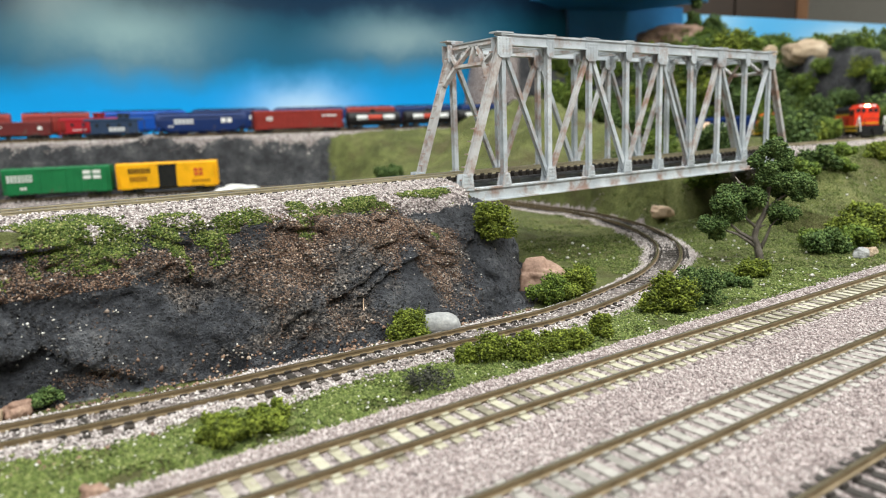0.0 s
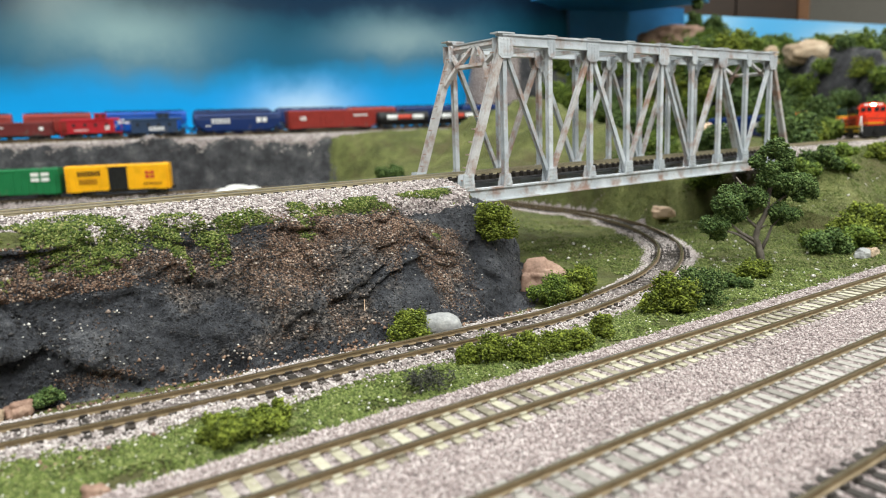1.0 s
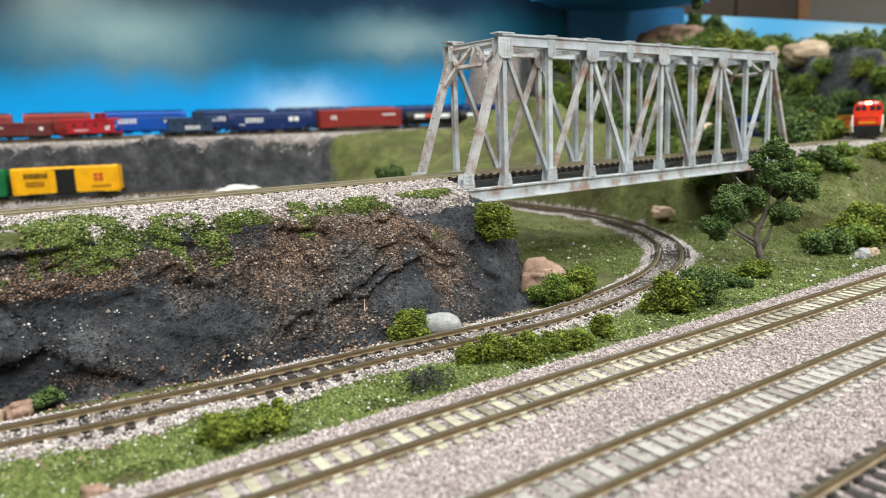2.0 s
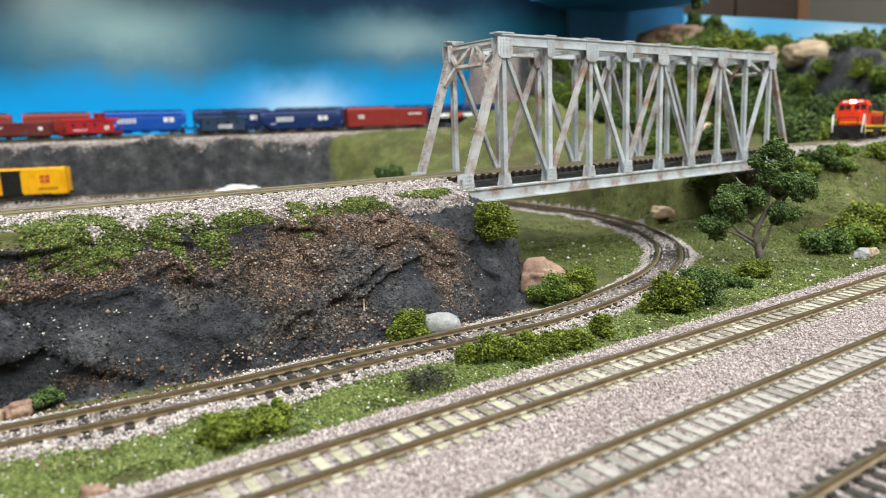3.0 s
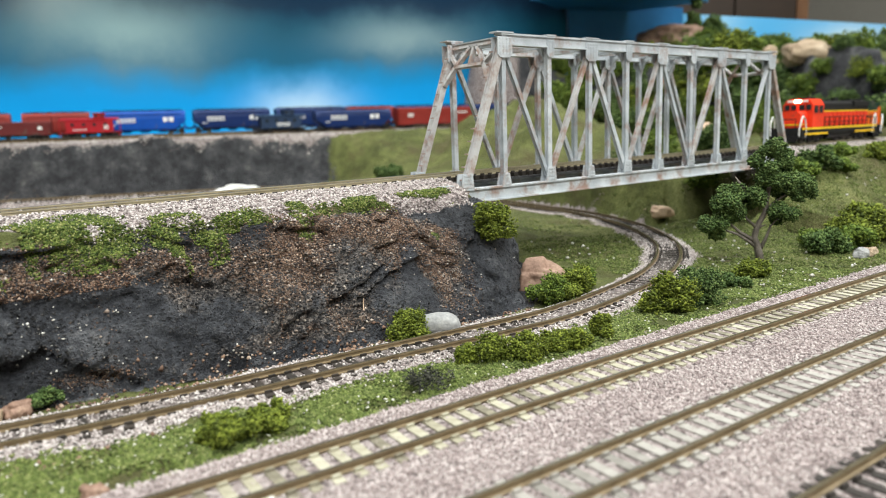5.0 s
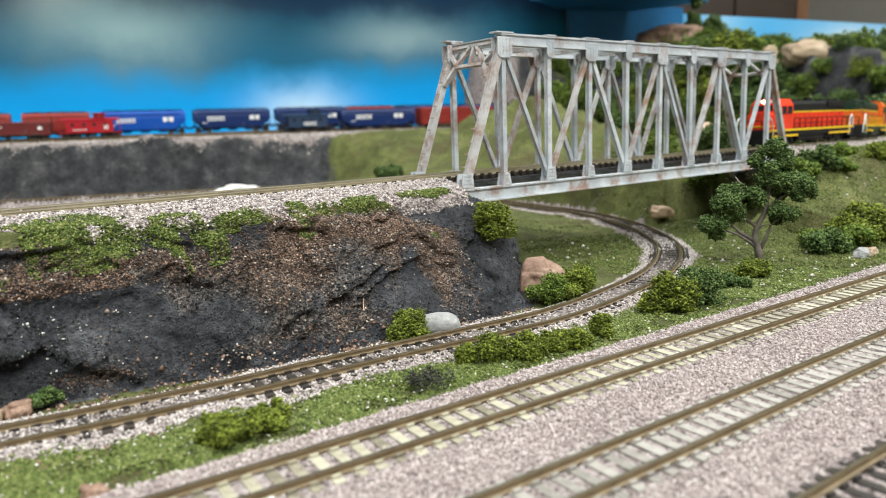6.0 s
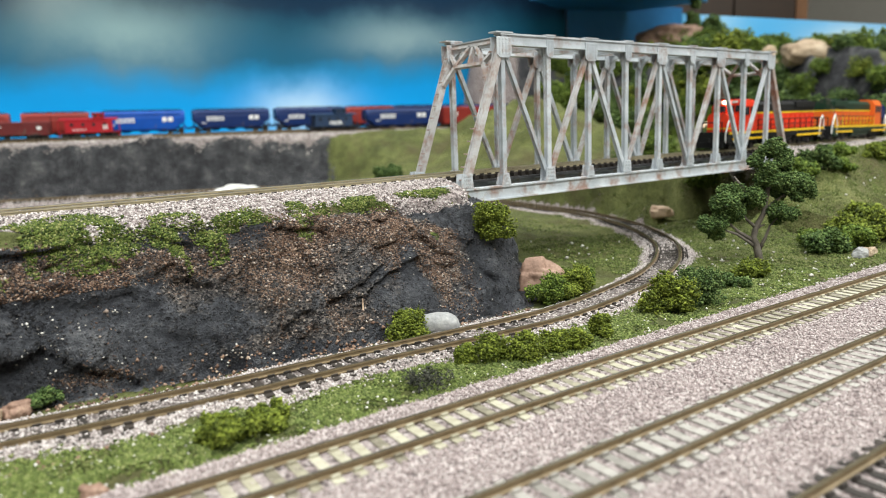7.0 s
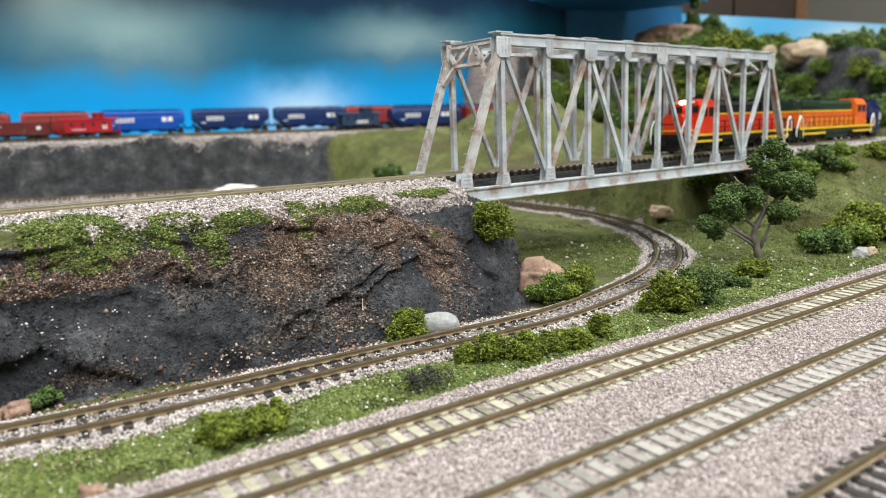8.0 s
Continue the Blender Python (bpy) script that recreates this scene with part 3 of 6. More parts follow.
RAIL_PROF = [(-0.00038, 0), (0.00038, 0), (0.00038, -0.0004), (0.00016, -0.00055), (0.00016, -0.0011), (0.0007, -0.0013), (0.0007, -RAIL_H), (-0.0007, -RAIL_H), (-0.0007, -0.0013), (-0.00016, -0.0011), (-0.00016, -0.00055), (-0.00038, -0.0004)]


def tie_mesh(w, l, h):
    bm = boxes(((0, 0, -h / 2), (w, l, h)), ((0, 0.0062, 0.0003), (w * 0.8, 0.0006, 0.0006)), ((0, -0.0062, 0.0003), (w * 0.8, 0.0006, 0.0006)),
               ((0, 0.0035, 0.0003), (w * 0.8, 0.0006, 0.0006)), ((0, -0.0035, 0.0003), (w * 0.8, 0.0006, 0.0006)))
    me = bpy.data.meshes.new("tie")
    bm.to_mesh(me)
    bm.free()
    return me


def track(name, line, tie_mat, label, pitch=0.0042, near=None, tie_size=(0.0021, 0.0165, 0.0016), side_mat=None):
    """near: (x range) of the plan in which ties are separate pieces."""
    root = tagged(new(name), label, "railway track", kind="structure")
    for side in (-1, 1):
        v, f = sweep(line, side * 0.00495, RAIL_PROF)
        rail = mesh_of("rail", v, f, side_mat or M["rail"], root)
        rail.data.materials.append(M["rail_top"])
        mi = np.zeros(len(f), np.int32)
        mi[0:len(f) - 2:len(RAIL_PROF)] = 1
        rail.data.polygons.foreach_set("material_index", mi)
    d = np.linalg.norm(np.diff(line, axis=0), axis=1)
    s = np.concatenate(([0], np.cumsum(d)))
    me = tie_mesh(*tie_size)
    me.materials.append(tie_mat)
    far_v, far_f = [], []
    base = [tuple(v.co) for v in me.vertices]
    polys = [tuple(p.vertices) for p in me.polygons]
    made = 0
    for ss in np.arange(0.002, s[-1], pitch):
        p = np.array([np.interp(ss, s, line[:, k]) for k in range(3)])
        q = np.array([np.interp(ss + 0.002, s, line[:, k]) for k in range(3)])
        a = math.atan2(q[1] - p[1], q[0] - p[0]) + random.uniform(-0.02, 0.02)
        m = Matrix.Translation((p[0], p[1], p[2] - RAIL_H)) @ Matrix.Rotation(a, 4, "Z")
        if near and near[0] < p[0] < near[1] and p[1] < near[2] and made < 290:
            o = new("tie", me)
            o.parent, o.matrix_basis = root, m
            made += 1
        else:
            k = len(far_v)
            far_v += [tuple(m @ Vector(v)) for v in base]
            far_f += [tuple(i + k for i in p) for p in polys]
    if far_v:
        o = mesh_of("tie_row", far_v, far_f, tie_mat, root)
        o["kind"] = "stuff"
    return root


track("upper_track", UPPER, M["tie"], "brass-toned rails, paled by a painted-in highlight, on dark ties over the truss bridge", side_mat=M["rail_highlit"])
track("lower_track", LOW, M["tie"], "weathered rails on dark ties curving under the bridge", near=(-0.20, 0.21, 0.2))
track("yard_track_far", FORE[0], M["tie_dusty"], "brown rails on dusty pale olive ties in gravel", near=(-0.2, 0.4, 1))
track("yard_track_middle", FORE[1], M["tie_grey"], "brown rails on dusty grey ties in gravel", near=(-0.2, 0.4, 1))
track("yard_track_near", FORE[2], M["tie"], "brown rails on dark ties in gravel", near=(-0.2, 0.4, 1))
for key, lab in (("m", "rails on pale gravel carrying the moving freight train"), ("c", "rails on pale gravel with parked caboose"), ("h", "rails on pale gravel with parked hopper cars")):
    track("ledge_track", BACK[key], M["tie"], lab)


# ---- truss bridge ----
BAY, BH, BW = 0.0248, 0.0575, 0.0303


def build_bridge():
    root = tagged(new("truss_bridge"), "weathered grey steel through truss railway bridge", "bridge")
    g = M["bridge"]

    def piece(name, fn, label="", mat=None):
        bm = bmesh.new()
        fn(bm)
        return part(name, bm, mat or g, root, label)

    def chan(bm, a, b, w, h):
        """Built-up member: two flanges and a web."""
        a, b = Vector(a), Vector(b)
        side = Vector((0, 1, 0))
        d = (b - a).normalized()
        n = d.cross(side).normalized()
        bar(bm, a, b, w * 0.55, h * 0.7, side)
        for sgn in (-1, 1):
            bar(bm, a + side * sgn * w * 0.45, b + side * sgn * w * 0.45, w * 0.2, h, side)

    for y in (0.0, BW):
        out = -1 if y == 0 else 1
        c0, cl = BAY * 5.075, BAY * 9.86
        piece("bottom_chord", lambda bm: (box(bm, (c0, y, -0.0022), (cl, 0.0022, 0.0044)), box(bm, (c0, y, 0.0001), (cl, 0.0036, 0.0006)), box(bm, (c0, y, -0.0046), (cl, 0.0040, 0.0006))))
        piece("top_chord", lambda bm: (box(bm, (BAY * 5, y, BH - 0.0022), (BAY * 8 + 0.002, 0.0030, 0.0036)), box(bm, (BAY * 5, y, BH - 0.0002), (BAY * 8 + 0.0035, 0.0042, 0.0007)),
                                       box(bm, (BAY * 5, y, BH - 0.0040), (BAY * 8 + 0.002, 0.0038, 0.0005))))
        for i, j in ((0.17, 1), (9.93, 9)):
            o = piece("end_post", lambda bm: chan(bm, (BAY * i, y, -0.001), (BAY * j, y, BH - 0.002), 0.0029, 0.0024), mat=M["bridge_rusty"])
        for i in range(1, 10):
            piece("vertical_post", lambda bm: chan(bm, (BAY * i, y, 0), (BAY * i, y, BH - 0.003), 0.0019, 0.0020 if i % 2 else 0.0022))
        for i in range(1, 9):
            lo, hi = (i, i + 1) if i % 2 == 0 else (i + 1, i)
            piece("diagonal", lambda bm: chan(bm, (BAY * lo, y, 0.001), (BAY * hi, y, BH - 0.004), 0.0016, 0.0016 + 0.0004 * (i in (2, 3, 6, 7))), mat=M["bridge_rusty"] if i in (2, 4, 6) else g)
        # gusset plates with rivets, outside and inside
        for i in (0.20, 1, 2, 3, 4, 5, 6, 7, 8, 9, 9.9):
            wide = i % 2 < 0.5 or i > 9.5
            for o in (-1, 1):
                def plate(bm, o=o, i=i, wide=wide):
                    yy = y + o * 0.0016
                    w0, w1, hh = (0.0060, 0.0046, 0.0060) if wide else (0.0050, 0.0026, 0.0052)
                    prof = [(-w0 / 2, -0.0002), (w0 / 2, -0.0002), (w1 / 2, hh), (-w1 / 2, hh)]
                    a = [bm.verts.new((BAY * i + px, yy - 0.00025, pz)) for px, pz in prof]
                    b = [bm.verts.new((BAY * i + px, yy + 0.00025, pz)) for px, pz in prof]
                    bm.faces.new(a), bm.faces.new(b[::-1])
                    for k in range(4):
                        bm.faces.new((a[k], b[k], b[(k + 1) % 4], a[(k + 1) % 4]))
                    for rx in (-0.3, -0.1, 0.1, 0.3):
                        for rz in (0.18, 0.42, 0.66, 0.88):
                            box(bm, (BAY * i + rx * w1, yy + o * 0.00033, hh * rz), (0.00055, 0.0003, 0.00055))
                piece("lower_gusset", plate)
        for i in range(1, 10):
            for o in (-1, 1):
                def plate(bm, o=o, i=i):
                    yy = y + o * 0.0017
                    w, hh = (0.0074, 0.0076) if i % 2 else (0.0040, 0.0066)
                    prof = [(-w / 2, BH - 0.0012), (w / 2, BH - 0.0012), (w / 2, BH - hh), (w * 0.32, BH - hh - 0.0012), (-w * 0.32, BH - hh - 0.0012), (-w / 2, BH - hh)]
                    a = [bm.verts.new((BAY * i + px, yy - 0.00025, pz)) for px, pz in prof]
                    b = [bm.verts.new((BAY * i + px, yy + 0.00025, pz)) for px, pz in prof]
                    bm.faces.new(a[::-1]), bm.faces.new(b)
                    for k in range(6):
                        bm.faces.new((a[k], a[(k + 1) % 6], b[(k + 1) % 6], b[k]))
                    for rx in ((-0.34, -0.12, 0.12, 0.34) if i % 2 else (-0.25, 0.25)):
                        for rz in (0.12, 0.34, 0.56, 0.78, 0.95):
                            box(bm, (BAY * i + rx * w, yy + o * 0.00033, BH - 0.0012 - (hh - 0.0012) * rz), (0.0006, 0.0003, 0.0006))
                piece("upper_gusset", plate)
            piece("cap_plate", lambda bm: box(bm, (BAY * i, y, BH + 0.0004), (0.0085 if i % 2 else 0.0055, 0.0046, 0.0005)))
    # top: cross struts with curved knee braces, and laterals
    for i in range(1, 10):
        def strut(bm, i=i):
            x = BAY * i
            box(bm, (x, BW / 2, BH - 0.0028), (0.0018, BW - 0.003, 0.0028))
            box(bm, (x, BW / 2, BH - 0.0012), (0.0028, BW - 0.003, 0.0005))
            for y, sg in ((0.0018, 1), (BW - 0.0018, -1)):
                arc = [(y + sg * 0.006 * (1 - math.cos(math.pi / 12 * k)), BH - 0.0105 + 0.0065 * math.sin(math.pi / 12 * k)) for k in range(7)]
                for p, q in zip(arc, arc[1:]):
                    tri = [(y, BH - 0.0038), p, q]
                    a = [bm.verts.new((x - 0.0006, *w)) for w in tri]
                    b = [bm.verts.new((x + 0.0006, *w)) for w in tri]
                    bm.faces.new(a), bm.faces.new(b[::-1]), bm.faces.new((a[1], b[1], b[2], a[2]))
        piece("cross_strut", strut)
    for i in range(1, 9):
        piece("lateral_brace", lambda bm: (bar(bm, (BAY * i, 0.002, BH - 0.0026), (BAY * (i + 1), BW - 0.002, BH - 0.0026), 0.0014, 0.0006),
                                           bar(bm, (BAY * i, BW - 0.002, BH - 0.0033), (BAY * (i + 1), 0.002, BH - 0.0033), 0.0014, 0.0006)))
    # portals on the sloping end posts
    for e, sg in ((0, 1), (10, -1)):
        def at(u, w, e=e, sg=sg):
            """u across 0 to 1, w metres down the end post from its top."""
            d = Vector((-sg * BAY * (0.83 if e == 0 else 0.93), 0, -BH)).normalized()
            return Vector((BAY * (e + sg), 0.0015 + u * (BW - 0.003), BH - 0.0015)) + d * w

        def portal(bm, at=at):
            side = (at(1, 0) - at(0, 0)).normalized()
            for a, b, w in ((at(0, 0.0012), at(1, 0.0012), 0.0016), (at(0.18, 0.0095), at(0.82, 0.0095), 0.0013), (at(0, 0.0170), at(0.20, 0.0088), 0.0015), (at(1, 0.0170), at(0.80, 0.0088), 0.0015),
                            (at(0.18, 0.0095), at(0.44, 0.0015), 0.0013), (at(0.82, 0.0095), at(0.56, 0.0015), 0.0013), (at(0.2, 0.0092), at(0.0, 0.004), 0.0012), (at(0.8, 0.0092), at(1.0, 0.004), 0.0012),
                            (at(0.5, 0.001), at(0.5, 0.0095), 0.0012)):
                n = side.cross((at(0, 0.01) - at(0, 0)).normalized())
                bar(bm, a, b, 0.0018, w, n)
        part("portal_frame", (lambda b: (portal(b), b)[1])(bmesh.new()), M["bridge_rusty"], root, "rust-stained portal bracing")

        for u in (0, 1):
            for k in range(11):
                c = at(u, 0.006 + 0.005 * k) + Vector((-sg * 0.0021, 0, 0.0005))
                part("rivet", boxes((c, (0.0007, 0.0016, 0.0005))), M["rust"], root)
    # floor: stringers, floor beams, and a dark sheet for the shade below the open ties
    for y in (YC - 0.005, YC + 0.005):
        piece("stringer", lambda bm: box(bm, (BAY * 5, y, -0.0008), (BAY * 10, 0.0016, 0.0052)))
    for i in range(11):
        piece("floor_beam", lambda bm: box(bm, (BAY * i, BW / 2, -0.0022), (0.0022, BW - 0.0045, 0.0042)))
    part("deck", boxes(((BAY * 5, YC, 0.0023), (BAY * 10, 0.0205, 0.0008))), M["deck"], root, "dark sheet standing for the shaded open gap under the ties")
    for x in (BAY * 0.17, BAY * 10 - 0.0005):
        for y in (0.0, BW):
            part("bearing_shoe", boxes(((x, y, -0.006), (0.008, 0.006, 0.0022)), ((x, y, -0.0085), (0.010, 0.008, 0.003))), g, root, "pale bearing shoe")
    return root


build_bridge()


# ---- rolling stock ----
def paint(name, c, rough=0.35, grime=0.06):
    lo, hi = tuple(v * 0.78 for v in c), tuple(min(1, v * 1.12) for v in c)
    return varied(name, [lo, c, hi], 90, rough + 0.1, 0, 0.00004, 2500, dirt=((0.10, 0.085, 0.07), grime, 70), spec=0.25)


M["orange"] = paint("orange_paint", (0.78, 0.048, 0.016), 0.3, 0.02)
M["orange_old"] = paint("faded_orange_paint", (0.72, 0.13, 0.02), 0.35, 0.03)
M["loco_green"] = paint("dark_green_paint", (0.012, 0.035, 0.02), 0.35, 0.04)
M["yellow_line"] = paint("yellow_stripe", (0.80, 0.50, 0.02), 0.35, 0.02)
M["box_yellow"] = paint("yellow_paint", (0.86, 0.42, 0.008), 0.35, 0.02)
M["box_green"] = paint("green_paint", (0.012, 0.16, 0.055), 0.35, 0.03)
M["navy"] = paint("navy_paint", (0.004, 0.020, 0.10), 0.35, 0.03)
M["blue"] = paint("bright_blue_paint", (0.002, 0.065, 0.36), 0.35, 0.02)
M["slate"] = paint("slate_navy_paint", (0.02, 0.04, 0.085), 0.4, 0.04)
M["red"] = paint("boxcar_red_paint", (0.23, 0.024, 0.018), 0.4, 0.03)
M["bright_red"] = paint("caboose_red_paint", (0.36, 0.010, 0.018), 0.4, 0.02)
M["maroon"] = paint("maroon_paint", (0.12, 0.018, 0.018), 0.45, 0.05)
M["white"] = paint("white_lettering", (0.75, 0.75, 0.74), 0.4, 0.02)
M["logo_red"] = paint("red_lettering", (0.55, 0.06, 0.03), 0.4, 0.02)
M["steel"] = varied("wheel_steel", [(0.10, 0.09, 0.08), (0.2, 0.18, 0.16)], 300, 0.4, 0.8, 0.00003)
M["glass"] = varied("dark_window_glass", [(0.012, 0.015, 0.018), (0.02, 0.024, 0.028)], 200, 0.06, 0, 0)
M["brown_ink"] = paint("brown_lettering", (0.30, 0.13, 0.01), 0.4, 0.02)
M["silver"] = varied("silver_paint", [(0.45, 0.46, 0.47), (0.6, 0.6, 0.6)], 200, 0.35, 0.5, 0.00003)


def glow(name, c, strength):
    n = Nodes(name)
    n.b.inputs["Emission Color"].default_value = (*c, 1)
    n.b.inputs["Emission Strength"].default_value = strength
    return n.done((*c, 1), 0.3)


M["lamp"] = glow("lit_headlight", (1.0, 0.84, 0.52), 12)


def bogie(root, x, gauge=0.0096, base=0.0125, axles=2):
    """A truck: side frames, bolster, and wheelsets."""
    bm = bmesh.new()
    for sg in (-1, 1):
        y = sg * 0.0066
        box(bm, (x, y, 0.0036), (base + 0.005, 0.0012, 0.0016))
        box(bm, (x, y, 0.0021), (base * 0.55, 0.0012, 0.0018))
        for k in range(axles):
            xx = x + base * (k / (axles - 1) - 0.5)
            box(bm, (xx, y + sg * 0.0004, 0.0031), (0.0026, 0.0012, 0.0026))
    box(bm, (x, 0, 0.0037), (0.0035, 0.0125, 0.0016))
    t = part("truck", bm, M["black"], root, "black truck side frames")
    for k in range(axles):
        xx = x + base * (k / (axles - 1) - 0.5)
        wb = bmesh.new()
        for sg in (-1, 1):
            disc(wb, (xx, sg * 0.0047, 0.0027), (0, 1, 0), 0.0027, 0.0011, 14)
            disc(wb, (xx, sg * 0.0041, 0.0027), (0, 1, 0), 0.0032, 0.0003, 14)
        disc(wb, (xx, 0, 0.0027), (0, 1, 0), 0.0006, 0.0090, 6)
        part("wheelset", wb, M["steel"], t, "steel wheels")


def couplers(root, L):
    for sg in (-1, 1):
        part("coupler", boxes(((sg * (L / 2 - 0.0012), 0, 0.0055), (0.0040, 0.0018, 0.0018)), ((sg * (L / 2 + 0.0006), 0.0006 * sg, 0.0055), (0.0018, 0.0026, 0.0024))), M["black"], root, "black knuckle coupler")


def bars(root, name, x, z, w, h, y, mat, rows=2, cols=5, label=""):
    """Unreadable lettering as small bars on a side of the car."""
    bm = bmesh.new()
    for r in range(rows):
        for c in range(cols):
            ww = w / cols
            box(bm, (x - w / 2 + (c + 0.5) * ww, y, z + h / 2 - (r + 0.5) * h / rows), (ww * 0.78, 0.0003, h / rows * 0.66))
    return part(name, bm, mat, root, label)


def boxcar(label, mat, L, H, door, ribs, deco):
    root = tagged(new("boxcar"), label, "freight car")
    W, z0 = 0.0190, 0.0046
    bl = L - 0.005
    bm = bmesh.new()
    extrude_profile(bm, [(-W / 2, z0), (W / 2, z0), (W / 2, H - 0.0012), (W / 2 - 0.0008, H - 0.0004), (0, H), (-W / 2 + 0.0008, H - 0.0004), (-W / 2, H - 0.0012)], -bl / 2, bl / 2)
    body = part("body", bm, mat, root)
    for k in range(ribs):
        x = -bl / 2 + bl * (k + 0.5) / ribs
        if abs(x) < 0.0095:
            continue
        for sg in (-1, 1):
            part("side_rib", boxes(((x, sg * (W / 2 + 0.0002), (H + z0) / 2 - 0.0004), (0.0006, 0.0006, H - z0 - 0.003))), mat, body)
    for k in range(9):
        part("roof_rib", boxes(((-bl / 2 + bl * (k + 0.5) / 9, 0, H - 0.00035), (0.0006, W - 0.002, 0.0009))), mat, body)
    for sg in (-1, 1):
        d = part("door", boxes(((0, sg * (W / 2 + 0.0004), (H + z0) / 2 - 0.0005), (0.016, 0.0008, H - z0 - 0.0028)), ((0, sg * (W / 2 + 0.0009), H - 0.0022), (0.019, 0.0006, 0.0007)),
                                 ((0, sg * (W / 2 + 0.0009), z0 + 0.0012), (0.019, 0.0006, 0.0007)), ((0.004, sg * (W / 2 + 0.0009), (H + z0) / 2), (0.0007, 0.0006, H - z0 - 0.004))), door, body, "sliding side door")
        part("sill", boxes(((0, sg * (W / 2 - 0.0004), z0 - 0.0002), (bl * 0.72, 0.001, 0.0016))), M["black"], root)
        for xx in (-1, 1):
            lb = bmesh.new()
            for k in range(6):
                box(lb, (xx * (bl / 2 - 0.0018), sg * (W / 2 + 0.0006), z0 + 0.002 + k * (H - z0 - 0.005) / 6), (0.0026, 0.0004, 0.0004))
            part("ladder", lb, mat, body)
    part("underframe", boxes(((0, 0, 0.0046), (bl, 0.004, 0.0016)), ((0.006, 0.002, 0.0038), (0.014, 0.008, 0.0016))), M["black"], root, "black underframe")
    for sg in (-1, 1):
        bogie(root, sg * (bl / 2 - 0.0125))
        for xx, ww in (((bl / 2 + 0.0001), 0.0006),):
            part("end_panel", boxes(*[((sg * xx, 0, z0 + 0.003 + k * 0.0036), (ww, W - 0.003, 0.0018)) for k in range(5)]), mat, body)
    couplers(root, L)
    for y in (W / 2 + 0.0005, -W / 2 - 0.0005):
        s = 1 if y < 0 else -1
        for kind, x, z, w, h, m, r, c, lab in deco:
            bars(root, kind, x * s, z, w, h, y * (1.0 if abs(x) > 0.011 else 1.06), m, r, c, lab)
    return root


def hopper(label, mat, L, H, logo):
    """Rounded covered hopper with sloped ends and bottom bays."""
    root = tagged(new("hopper_car"), label, "freight car")
    W, bl = 0.0195, L - 0.005
    prof = [(-W * 0.34, 0.0038), (W * 0.34, 0.0038), (W * 0.485, 0.0055), (W / 2, 0.010), (W / 2, 0.018), (W * 0.46, H - 0.005), (W * 0.33, H - 0.0018), (0, H - 0.0008), (-W * 0.33, H - 0.0018), (-W * 0.46, H - 0.005), (-W / 2, 0.018), (-W / 2, 0.010), (-W * 0.485, 0.0055)]
    bm = bmesh.new()
    xs = [(-bl / 2 + 0.001, 0.0), (-bl / 2 + 0.013, 1.0), (bl / 2 - 0.013, 1.0), (bl / 2 - 0.001, 0.0)]
    rows = []
    for x, k in xs:
        rows.append([bm.verts.new((x, y, z if k else max(z, H * 0.52))) for y, z in prof])
    n = len(prof)
    for a, b in zip(rows, rows[1:]):
        for k in range(n):
            bm.faces.new((a[k], b[k], b[(k + 1) % n], a[(k + 1) % n]))
    bm.faces.new(rows[0]), bm.faces.new(rows[-1][::-1])
    body = part("body", bm, mat, root)
    for sg in (-1, 1):
        part("end_sill", boxes(((sg * (bl / 2 - 0.002), 0, 0.0068), (0.004, W * 0.9, 0.0022)), ((sg * (bl / 2 - 0.012), 0, 0.0066), (0.022, 0.0035, 0.0022))), mat, root)
        for y in (-1, 1):
            part("end_post", (lambda b: bar(b, (sg * (bl / 2 - 0.001), y * W * 0.44, 0.007), (sg * (bl / 2 - 0.006), y * W * 0.40, H * 0.8), 0.0009, 0.0009))(bmesh.new()), mat, root)
            part("top_sill", boxes(((0, y * W * 0.47, H - 0.0052), (bl - 0.012, 0.0008, 0.0012))), mat, root)
        bogie(root, sg * (bl / 2 - 0.012))
    for k in range(3):
        bm = bmesh.new()
        box(bm, ((k - 1) * bl * 0.21, 0, 0.0055), (bl * 0.17, W * 0.6, 0.0045), Matrix.Rotation(math.pi, 4, "X") @ Matrix.Translation((0, 0, -0.0095)), 0.45)
        part("outlet_bay", bm, mat, root)
    part("running_board", boxes(((0, 0, H), (bl - 0.008, 0.006, 0.0007))), M["black"], root, "dark roof walkway")
    for k in range(4):
        part("roof_hatch", (lambda b: disc(b, ((k - 1.5) * bl * 0.2, 0.0052, H - 0.0004), (0, 0, 1), 0.0022, 0.0014, 10))(bmesh.new()), mat, root)
    couplers(root, L)
    if logo:
        for sg in (-1, 1):
            for kind, x, z, w, h, m, r, c, lab in logo:
                bars(root, kind, -x * sg, z, w, h, sg * (W / 2 + 0.00025), m, r, c, lab)
    return root


